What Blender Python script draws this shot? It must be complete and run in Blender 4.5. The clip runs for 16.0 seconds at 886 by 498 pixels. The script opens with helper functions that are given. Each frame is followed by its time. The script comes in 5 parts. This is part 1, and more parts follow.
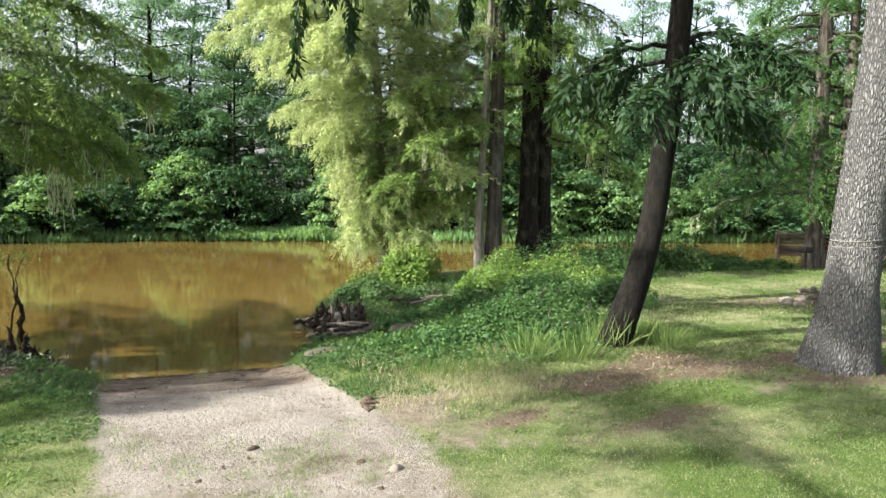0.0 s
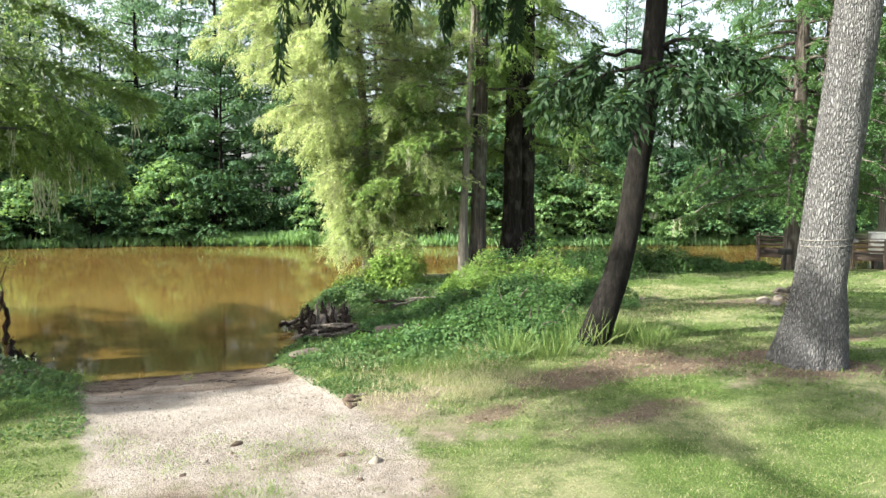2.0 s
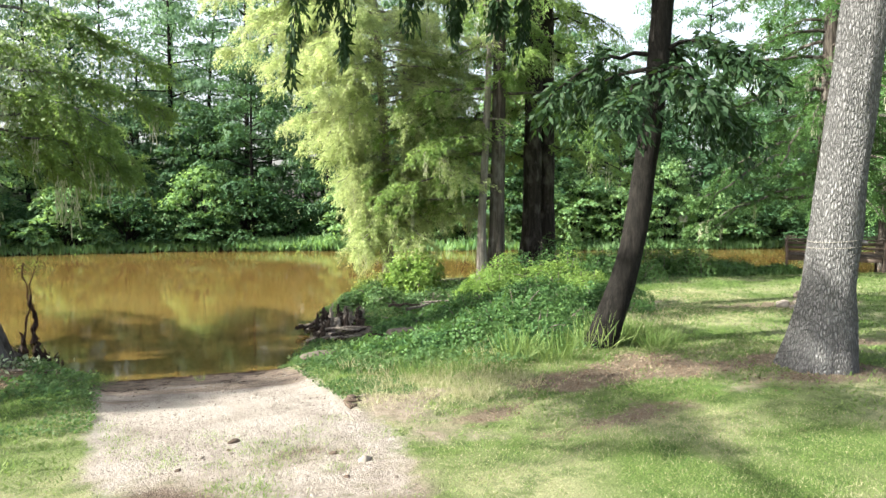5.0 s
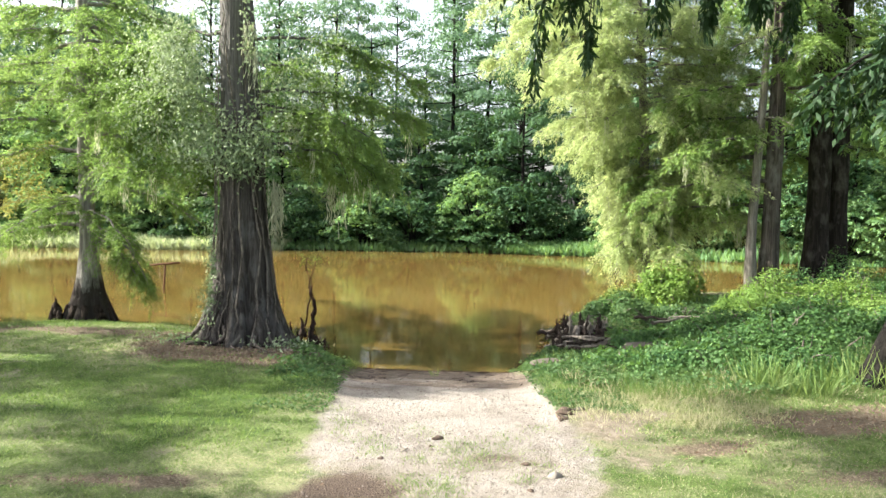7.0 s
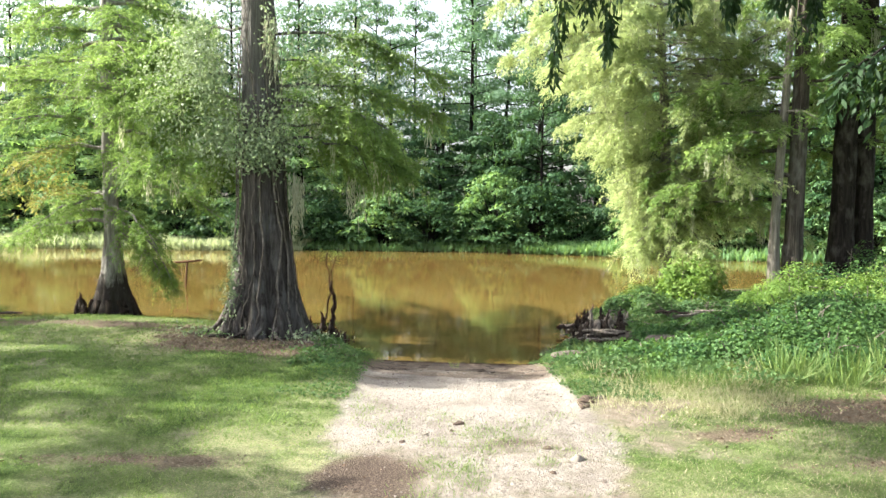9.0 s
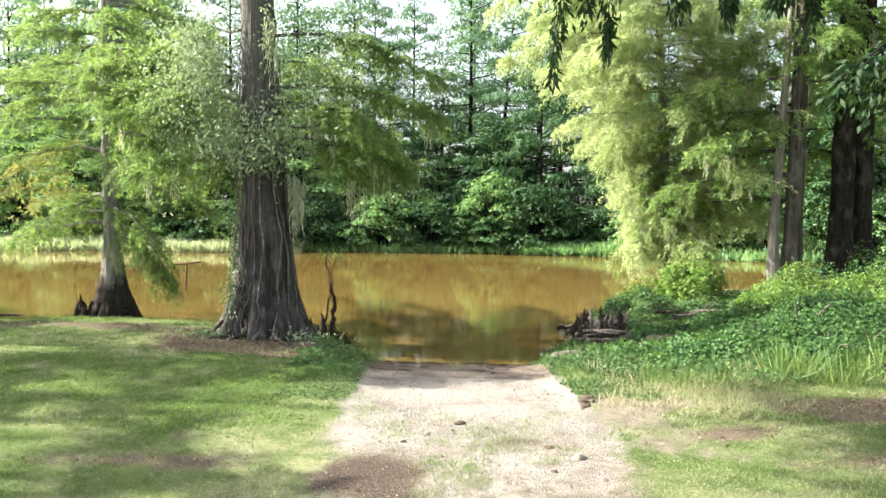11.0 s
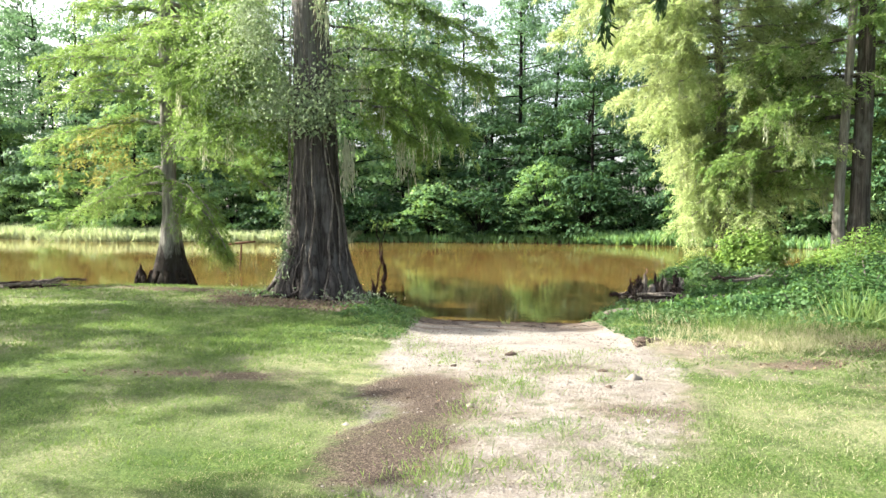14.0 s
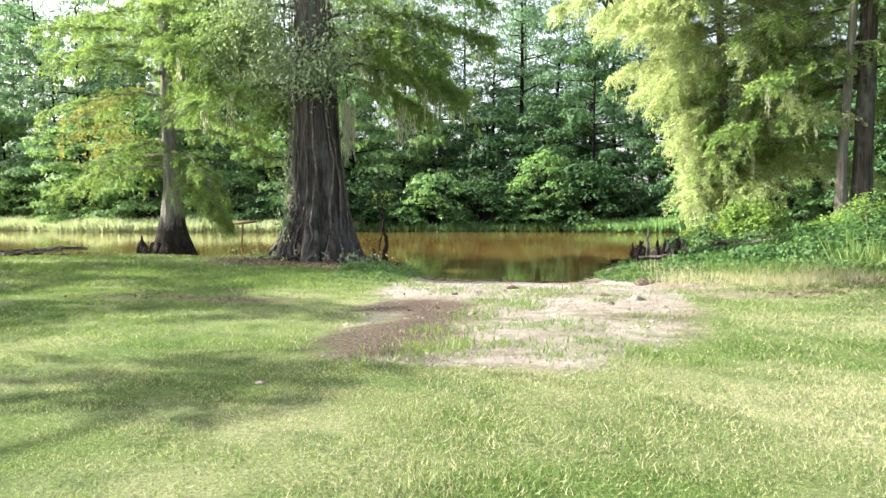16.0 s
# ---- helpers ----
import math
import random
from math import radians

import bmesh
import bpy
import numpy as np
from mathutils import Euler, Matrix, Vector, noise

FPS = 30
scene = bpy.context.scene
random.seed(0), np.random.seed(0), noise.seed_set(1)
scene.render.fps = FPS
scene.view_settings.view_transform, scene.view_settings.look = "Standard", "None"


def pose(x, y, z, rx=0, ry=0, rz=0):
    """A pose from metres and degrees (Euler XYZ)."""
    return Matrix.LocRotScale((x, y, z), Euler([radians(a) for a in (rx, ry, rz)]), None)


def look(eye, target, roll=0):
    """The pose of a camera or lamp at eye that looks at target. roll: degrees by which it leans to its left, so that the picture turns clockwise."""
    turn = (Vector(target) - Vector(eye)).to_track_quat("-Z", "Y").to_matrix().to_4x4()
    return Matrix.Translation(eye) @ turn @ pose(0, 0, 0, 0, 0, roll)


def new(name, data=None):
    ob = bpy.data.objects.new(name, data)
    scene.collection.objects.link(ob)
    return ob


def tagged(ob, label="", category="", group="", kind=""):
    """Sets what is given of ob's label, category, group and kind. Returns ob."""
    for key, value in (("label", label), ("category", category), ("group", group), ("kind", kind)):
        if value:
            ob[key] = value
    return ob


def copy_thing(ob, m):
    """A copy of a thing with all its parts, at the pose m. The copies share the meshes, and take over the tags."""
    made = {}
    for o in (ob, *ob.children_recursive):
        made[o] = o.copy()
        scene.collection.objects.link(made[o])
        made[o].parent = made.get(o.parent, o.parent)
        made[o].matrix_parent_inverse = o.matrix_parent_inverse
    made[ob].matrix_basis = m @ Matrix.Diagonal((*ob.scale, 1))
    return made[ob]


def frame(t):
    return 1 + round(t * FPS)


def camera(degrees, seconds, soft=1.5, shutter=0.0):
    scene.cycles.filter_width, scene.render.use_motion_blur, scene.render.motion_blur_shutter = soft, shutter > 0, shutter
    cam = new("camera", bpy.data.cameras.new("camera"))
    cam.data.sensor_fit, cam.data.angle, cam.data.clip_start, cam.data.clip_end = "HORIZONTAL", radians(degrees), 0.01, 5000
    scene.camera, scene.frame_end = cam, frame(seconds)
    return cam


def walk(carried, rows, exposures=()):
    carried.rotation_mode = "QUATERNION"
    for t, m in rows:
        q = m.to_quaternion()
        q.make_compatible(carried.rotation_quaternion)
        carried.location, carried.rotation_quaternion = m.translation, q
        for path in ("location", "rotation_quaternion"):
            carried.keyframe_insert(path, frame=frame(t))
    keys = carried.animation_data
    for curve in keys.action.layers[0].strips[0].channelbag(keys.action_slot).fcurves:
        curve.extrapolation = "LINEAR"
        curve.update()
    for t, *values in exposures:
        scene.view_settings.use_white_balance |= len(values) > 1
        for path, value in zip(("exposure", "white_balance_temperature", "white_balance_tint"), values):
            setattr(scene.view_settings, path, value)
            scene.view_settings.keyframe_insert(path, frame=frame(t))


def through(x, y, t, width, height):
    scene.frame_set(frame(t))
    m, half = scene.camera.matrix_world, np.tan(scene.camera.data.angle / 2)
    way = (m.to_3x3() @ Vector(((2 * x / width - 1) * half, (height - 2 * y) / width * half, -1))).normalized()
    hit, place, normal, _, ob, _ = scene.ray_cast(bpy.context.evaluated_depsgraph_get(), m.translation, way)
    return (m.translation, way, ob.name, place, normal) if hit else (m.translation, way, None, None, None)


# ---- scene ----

# ---------------------------------------------------------------- camera
cam = camera(65.4, 16.0)
PATH = [
    (0, (1.611, -15.085, 3.803), (2.324, -13.224, 3.643), 0.6),
    (0.5, (1.608, -15.11, 3.788), (2.332, -13.252, 3.633), 0.6),
    (1, (1.61, -15.189, 3.775), (2.336, -13.332, 3.624), 0.5),
    (1.5, (1.607, -15.298, 3.771), (2.337, -13.442, 3.623), 0.4),
    (2, (1.634, -15.401, 3.757), (2.379, -13.551, 3.611), 0.4),
    (2.5, (1.691, -15.553, 3.75), (2.44, -13.704, 3.608), 0.3),
    (3, (1.786, -15.692, 3.753), (2.534, -13.842, 3.613), 0.3),
    (3.2, (1.83, -15.75, 3.751), (2.576, -13.9, 3.613), 0.2),
    (5.3, (2.209, -15.752, 3.733), (2.808, -13.848, 3.604), -0.1),
    (5.5, (2.281, -15.716, 3.714), (2.806, -13.791, 3.588), 0.1),
    (6, (2.494, -15.71, 3.714), (2.951, -13.767, 3.59), 0.1),
    (6.5, (2.814, -15.719, 3.895), (2.778, -13.724, 3.772), 0.7),
    (7, (3.096, -15.702, 3.783), (2.967, -13.71, 3.66), 0.7),
    (7.5, (3.117, -15.714, 3.636), (2.983, -13.722, 3.516), 0.7),
    (8, (3.071, -15.728, 3.576), (2.959, -13.734, 3.458), 0.6),
    (8.5, (3.051, -15.715, 3.531), (2.891, -13.725, 3.416), 0.5),
    (9, (3.064, -15.72, 3.533), (2.882, -13.732, 3.418), 0.5),
    (11.3, (3.033, -15.755, 3.511), (2.853, -13.767, 3.401), 0.3),
    (11.5, (3.023, -15.766, 3.524), (2.825, -13.779, 3.413), 0.2),
    (12, (3.019, -15.759, 3.523), (2.806, -13.774, 3.414), 0.2),
    (12.5, (3.03, -15.755, 3.523), (2.739, -13.779, 3.415), 0.2),
    (13, (3.068, -15.755, 3.425), (2.75, -13.784, 3.318), 0.2),
    (13.5, (3.067, -15.742, 2.893), (2.746, -13.771, 2.787), 0.1),
    (14, (3.041, -15.702, 2.488), (2.718, -13.731, 2.383), 0.0),
    (14.5, (3.029, -15.674, 2.148), (2.705, -13.703, 2.042), -0.0),
    (15, (3.037, -15.687, 1.905), (2.711, -13.717, 1.798), -0.1),
    (15.5, (3.046, -15.691, 1.696), (2.72, -13.721, 1.59), -0.2),
    (16, (3.049, -15.706, 1.568), (2.721, -13.736, 1.463), -0.2),
]
walk(cam, [(t, look(eye, target, roll)) for t, eye, target, roll in PATH], [(0.0, 1.63), (1.0, 1.76), (3.0, 1.94), (6.5, 2.03), (9.0, 2.13), (13.0, 2.18), (16.0, 2.14)])

# ---------------------------------------------------------------- light
SUN_ELEV, SUN_AZ = 34.0, 270.0     # degrees; azimuth clockwise from +y, where the sun stands
world = bpy.data.worlds.new("sky")
scene.world = world
world.use_nodes = True
wn = world.node_tree.nodes
sky = wn.new("ShaderNodeTexSky")
sky.sky_type = "NISHITA"
sky.sun_disc = False
sky.sun_elevation, sky.sun_rotation = radians(SUN_ELEV), radians(SUN_AZ)
sky.air_density, sky.dust_density, sky.ozone_density = 1.0, 4.5, 0.6
wn["Background"].inputs["Strength"].default_value = 0.1
haze = wn.new("ShaderNodeHueSaturation")
haze.inputs["Saturation"].default_value, haze.inputs["Value"].default_value = 0.5, 1.2
world.node_tree.links.new(sky.outputs[0], haze.inputs["Color"])
world.node_tree.links.new(haze.outputs[0], wn["Background"].inputs["Color"])
sun = new("sun", bpy.data.lights.new("sun", "SUN"))
sun.data.energy, sun.data.angle, sun.data.color = 5.0, radians(0.6), (1.0, 0.95, 0.82)
sa, se = radians(SUN_AZ), radians(SUN_ELEV)
SUN_WAY = Vector((math.sin(sa) * math.cos(se), math.cos(sa) * math.cos(se), math.sin(se)))
sun.matrix_world = look(tuple(SUN_WAY * 100), (0, 0, 0))


# ---------------------------------------------------------------- materials
class Nodes:
    """A short way to write a node material."""

    def __init__(self, name):
        self.mat = bpy.data.materials.new(name)
        self.mat.use_nodes = True
        self.t = self.mat.node_tree
        self.t.nodes.clear()
        self.out = self.add("ShaderNodeOutputMaterial")

    def add(self, kind, **given):
        n = self.t.nodes.new(kind)
        for k, v in given.items():
            if k in n.inputs:
                self.put(n.inputs[k], v)
        return n

    def put(self, socket, v):
        if isinstance(v, bpy.types.NodeSocket):
            self.t.links.new(v, socket)
        else:
            socket.default_value = (*v, 1) if isinstance(v, tuple) and len(v) == 3 and socket.type == "RGBA" else v

    def coords(self, scale=(1, 1, 1)):
        c = self.add("ShaderNodeTexCoord")
        m = self.add("ShaderNodeMapping")
        m.inputs["Scale"].default_value = scale
        self.put(m.inputs["Vector"], c.outputs["Object"])
        return m.outputs[0]

    def noise(self, vec, scale, detail=4.0, rough=0.6, distort=0.0):
        n = self.add("ShaderNodeTexNoise", Scale=scale, Detail=detail, Roughness=rough, Distortion=distort)
        self.put(n.inputs["Vector"], vec)
        return n.outputs["Fac"]

    def ramp(self, fac, *stops):
        n = self.add("ShaderNodeValToRGB")
        e = n.color_ramp.elements
        while len(e) < len(stops):
            e.new(0.5)
        for el, (p, c) in zip(e, stops):
            el.position = p
            el.color = (*c, 1) if isinstance(c, tuple) else (c, c, c, 1)
        self.put(n.inputs["Fac"], fac)
        return n.outputs["Color"]

    def mix(self, fac, a, b, kind="MIX"):
        n = self.add("ShaderNodeMix")
        n.data_type, n.blend_type = "RGBA", kind
        self.put(n.inputs[0], fac)
        self.put(n.inputs[6], a)
        self.put(n.inputs[7], b)
        return n.outputs[2]

    def math(self, op, a, b=0.0):
        n = self.add("ShaderNodeMath")
        n.operation = op
        self.put(n.inputs[0], a)
        self.put(n.inputs[1], b)
        return n.outputs[0]

    def attr(self, name):
        n = self.add("ShaderNodeAttribute")
        n.attribute_name = name
        return n.outputs["Fac"]

    def island(self):
        return self.add("ShaderNodeNewGeometry").outputs["Random Per Island"]

    def bump(self, height, strength=0.5, distance=0.02):
        return self.add("ShaderNodeBump", Height=height, Strength=strength, Distance=distance).outputs[0]

    def surface(self, color, rough=0.8, normal=None, metal=0.0, spec=0.5):
        p = self.add("ShaderNodeBsdfPrincipled", Roughness=rough, Metallic=metal)
        self.put(p.inputs["Base Color"], color)
        self.put(p.inputs["Specular IOR Level"], spec)
        if normal is not None:
            self.put(p.inputs["Normal"], normal)
        self.t.links.new(p.outputs[0], self.out.inputs["Surface"])
        return self.mat


def leaf_material(name, dark, mid, light, through=0.45, spots=None, glow=(0.27, 0.42, 0.045), mottle=0.0, vary=1.0, clump=0.0):
    """Leaves: a colour of their own each, wide drifts of tone through the crown, a tone for each plant, and light that passes through the blade."""
    n = Nodes(name)
    each = n.island()
    low, high = (tuple(m + (e - m) * vary for m, e in zip(mid, end)) for end in (dark, light))
    c = n.ramp(each, (0.0, low), (0.5, mid), (1.0, high))
    if clump:
        c = n.mix(n.ramp(n.noise(n.coords(), 1.3, 3.0, 0.55), (0.42, 0.0), (0.6, clump)), c, dark)
    drift = n.noise(n.coords(), 0.45, 2.0)
    c = n.mix(n.ramp(drift, (0.4, 0.0), (0.68, 0.6)), c, light)
    one = n.add("ShaderNodeObjectInfo").outputs["Random"]
    if mottle:
        c = n.mix(n.ramp(n.noise(n.coords(), 1.9, 5.0, 0.65, 0.4), (0.45, 0.0), (0.62, mottle)), c, tuple(0.75 * v for v in dark))
    c = n.mix(n.math("MULTIPLY", one, 0.35), c, dark)
    if spots:
        c = n.mix(n.ramp(each, (0.965, 0.0), (0.975, 1.0)), c, spots)
    p = n.add("ShaderNodeBsdfPrincipled", Roughness=0.6)
    n.put(p.inputs["Base Color"], c)
    p.inputs["Specular IOR Level"].default_value = 0.18
    tr = n.add("ShaderNodeBsdfTranslucent")
    n.put(tr.inputs["Color"], n.mix(0.45, n.mix(1.0, c, (1.6, 1.6, 1.2), "MULTIPLY"), glow))
    m = n.add("ShaderNodeMixShader")
    m.inputs[0].default_value = through
    n.t.links.new(p.outputs[0], m.inputs[1])
    n.t.links.new(tr.outputs[0], m.inputs[2])
    n.t.links.new(m.outputs[0], n.out.inputs["Surface"])
    return n.mat


def bark_material(name, dark, light, stretch=0.12, scale=9.0, relief=0.03, moss=None, flood=None, pale_above=None):
    """Bark: long fibrous plates with dark furrows, finer fibres on them, and broad weathered areas."""
    n = Nodes(name)
    plates = n.noise(n.coords((1, 1, stretch)), scale, 5.0, 0.6, 0.5)
    fibre = n.noise(n.coords((1, 1, stretch * 0.5)), scale * 4.0, 4.0, 0.7, 0.2)
    ridges = n.math("ADD", n.math("MULTIPLY", plates, 0.6), n.math("MULTIPLY", fibre, 0.4))
    broad = n.noise(n.coords(), 1.1, 3.0)
    c = n.ramp(ridges, (0.4, dark), (0.5, tuple(a * 0.6 + b * 0.4 for a, b in zip(dark, light))), (0.6, light))
    c = n.mix(n.ramp(broad, (0.4, 0.0), (0.75, 0.3)), c, light)
    if moss:
        c = n.mix(n.ramp(n.noise(n.coords((1, 1, 0.5)), 2.3, 5.0), (0.52, 0.0), (0.66, 0.7)), c, moss)
    if pale_above:
        # the fluted base gives way to thin grey bark
        rise = n.math("ADD", n.add("ShaderNodeSeparateXYZ", Vector=n.coords()).outputs["Z"], n.math("MULTIPLY", n.math("SUBTRACT", n.noise(n.coords((1, 1, 0.3)), 4.0, 4.0), 0.5), 3.0))
        c = n.mix(n.ramp(n.math("SUBTRACT", rise, pale_above), (0.0, 0.0), (1.0, 0.75)), c, n.ramp(fibre, (0.35, (0.06, 0.057, 0.053)), (0.65, (0.19, 0.187, 0.18))))
    if flood:
        # a dark flood line with a ragged upper edge
        xyz = n.add("ShaderNodeSeparateXYZ", Vector=n.coords())
        line = n.math("ADD", n.math("DIVIDE", xyz.outputs["Z"], flood), n.math("MULTIPLY", n.math("SUBTRACT", n.noise(n.coords((1, 1, 0.25)), 3.5, 4.0), 0.5), 1.3))
        c = n.mix(n.ramp(line, (0.85, 0.9), (1.1, 0.0)), c, (0.018, 0.013, 0.011))
    return n.surface(c, 0.95, n.bump(ridges, 1.0, relief * 2.0), spec=0.12)


def oak_bark():
    """Grey oak bark: long interlaced ridges with dark furrows between them."""
    n = Nodes("oak_bark")
    w = n.noise(n.coords((1, 1, 0.6)), 3.0, 3.0)
    c = n.add("ShaderNodeTexCoord")
    m = n.add("ShaderNodeMapping")
    m.inputs["Scale"].default_value = (1, 1, 0.3)
    n.put(m.inputs["Vector"], n.mix(0.1, c.outputs["Object"], n.add("ShaderNodeTexNoise", Scale=5.0, Detail=3.0).outputs["Color"], "ADD"))
    cell = n.add("ShaderNodeTexVoronoi", Scale=25.0)
    cell.feature = "DISTANCE_TO_EDGE"
    n.put(cell.inputs["Vector"], m.outputs[0])
    ridge = n.ramp(n.math("ADD", cell.outputs["Distance"], n.math("MULTIPLY", n.math("SUBTRACT", n.noise(n.coords((1, 1, 0.35)), 26.0, 3.0), 0.5), 0.25)), (0.0, 0.0), (0.3, 1.0))
    fine = n.noise(n.coords((1, 1, 0.3)), 40.0, 5.0)
    col = n.mix(ridge, (0.06, 0.06, 0.06), n.ramp(fine, (0.3, (0.125, 0.127, 0.13)), (0.7, (0.195, 0.199, 0.204))))
    col = n.mix(n.ramp(w, (0.4, 0.0), (0.7, 0.35)), col, (0.16, 0.163, 0.165))
    return n.surface(col, 0.95, n.bump(n.math("ADD", n.math("MULTIPLY", ridge, 1.0), n.math("MULTIPLY", fine, 0.3)), 1.0, 0.04), spec=0.15)


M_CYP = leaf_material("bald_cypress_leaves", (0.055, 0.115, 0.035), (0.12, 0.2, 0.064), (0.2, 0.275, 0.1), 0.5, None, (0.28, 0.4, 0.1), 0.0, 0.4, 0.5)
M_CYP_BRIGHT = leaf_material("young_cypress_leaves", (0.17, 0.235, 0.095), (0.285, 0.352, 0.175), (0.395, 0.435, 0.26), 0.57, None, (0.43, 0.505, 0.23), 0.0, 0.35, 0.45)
# a darker copy of the cypress leaves, shade put into the colour
M_CYP_SHADE = leaf_material("shaded_cypress_leaves", (0.024, 0.06, 0.022), (0.048, 0.11, 0.036), (0.085, 0.165, 0.05), 0.35, None, (0.14, 0.25, 0.04), 0.0, 0.4, 0.5)
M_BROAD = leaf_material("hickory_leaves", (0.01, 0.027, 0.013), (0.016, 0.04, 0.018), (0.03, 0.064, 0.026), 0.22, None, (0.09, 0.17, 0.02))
# vine leaves in two copies: shade put into one colour, sunlight into the other
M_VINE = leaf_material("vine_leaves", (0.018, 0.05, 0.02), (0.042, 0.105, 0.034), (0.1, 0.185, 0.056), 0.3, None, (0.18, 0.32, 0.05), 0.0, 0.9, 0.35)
M_VINE_LIT = leaf_material("sunlit_vine_leaves", (0.055, 0.115, 0.03), (0.115, 0.2, 0.05), (0.2, 0.285, 0.08), 0.4, None, (0.27, 0.4, 0.06), 0.0, 0.8)
M_IVY = leaf_material("ivy_leaves", (0.09, 0.15, 0.075), (0.18, 0.25, 0.14), (0.32, 0.38, 0.26), 0.25, None, (0.3, 0.38, 0.19))
# far-bank foliage twice: shade put into the first colour, sunlight into the second
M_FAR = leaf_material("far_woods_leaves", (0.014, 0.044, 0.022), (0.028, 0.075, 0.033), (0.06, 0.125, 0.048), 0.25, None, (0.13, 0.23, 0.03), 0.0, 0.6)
M_FAR_LIT = leaf_material("sunlit_bank_leaves", (0.07, 0.155, 0.07), (0.125, 0.235, 0.105), (0.22, 0.34, 0.165), 0.42)
M_FAR_PINE = leaf_material("far_pine_needles", (0.045, 0.105, 0.0675), (0.072, 0.145, 0.0878), (0.117, 0.2, 0.108), 0.4, None, (0.198, 0.32, 0.135))
M_REED = leaf_material("bank_reeds", (0.26, 0.32, 0.18), (0.35, 0.4, 0.24), (0.45, 0.5, 0.32), 0.25, None, (0.3, 0.36, 0.18))
M_MOSS = leaf_material("hanging_moss", (0.27, 0.29, 0.21), (0.36, 0.38, 0.28), (0.46, 0.48, 0.37), 0.35, None, (0.45, 0.46, 0.34))
M_CYP_RUST = leaf_material("rusty_cypress_leaves", (0.115, 0.13, 0.04), (0.165, 0.17, 0.055), (0.21, 0.225, 0.075), 0.45, None, (0.3, 0.3, 0.08), 0.0, 0.6)
M_WEED = leaf_material("low_weed_leaves", (0.026, 0.062, 0.026), (0.045, 0.1, 0.036), (0.1, 0.165, 0.06), 0.32, None, (0.17, 0.28, 0.06))
M_BUSH = leaf_material("yellow_green_bush_leaves", (0.06, 0.1, 0.028), (0.105, 0.155, 0.042), (0.18, 0.23, 0.075), 0.38, None, (0.25, 0.33, 0.06))
M_STRAW = leaf_material("dry_grass_blades", (0.21, 0.215, 0.115), (0.32, 0.31, 0.19), (0.45, 0.42, 0.3), 0.3, None, (0.35, 0.35, 0.2), 0.35, 0.8)
M_GRASS = leaf_material("lawn_grass", (0.042, 0.1, 0.022), (0.105, 0.175, 0.045), (0.26, 0.3, 0.14), 0.38, None, (0.24, 0.33, 0.08), 0.65, 0.8)
B_CYP = bark_material("cypress_bark", (0.02, 0.017, 0.015), (0.125, 0.11, 0.097), 0.06, 9.0, 0.05, (0.17, 0.17, 0.155))
B_GREAT = bark_material("great_cypress_bark", (0.018, 0.0155, 0.014), (0.108, 0.098, 0.09), 0.06, 9.0, 0.05, (0.15, 0.15, 0.142), None, 4.3)
B_GREY = bark_material("grey_cypress_bark", (0.09, 0.08, 0.07), (0.26, 0.245, 0.22), 0.1, 12.0, 0.02)
B_FLOOD = bark_material("flooded_cypress_bark", (0.1, 0.092, 0.085), (0.31, 0.3, 0.28), 0.1, 12.0, 0.02, None, 1.35)
B_WET = bark_material("wet_black_wood", (0.012, 0.009, 0.008), (0.055, 0.042, 0.035), 0.15, 16.0, 0.03)
B_DRIFT = bark_material("weathered_driftwood", (0.06, 0.052, 0.044), (0.22, 0.195, 0.17), 0.3, 14.0, 0.02)
B_OAK = oak_bark()
# dark bark, taken to near black by putting the hickory's shade into it
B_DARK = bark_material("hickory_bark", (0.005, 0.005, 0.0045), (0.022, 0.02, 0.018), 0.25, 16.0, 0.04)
B_RED = bark_material("red_cypress_bark", (0.01, 0.0085, 0.0075), (0.036, 0.03, 0.027), 0.08, 11.0, 0.03, (0.1, 0.095, 0.085))


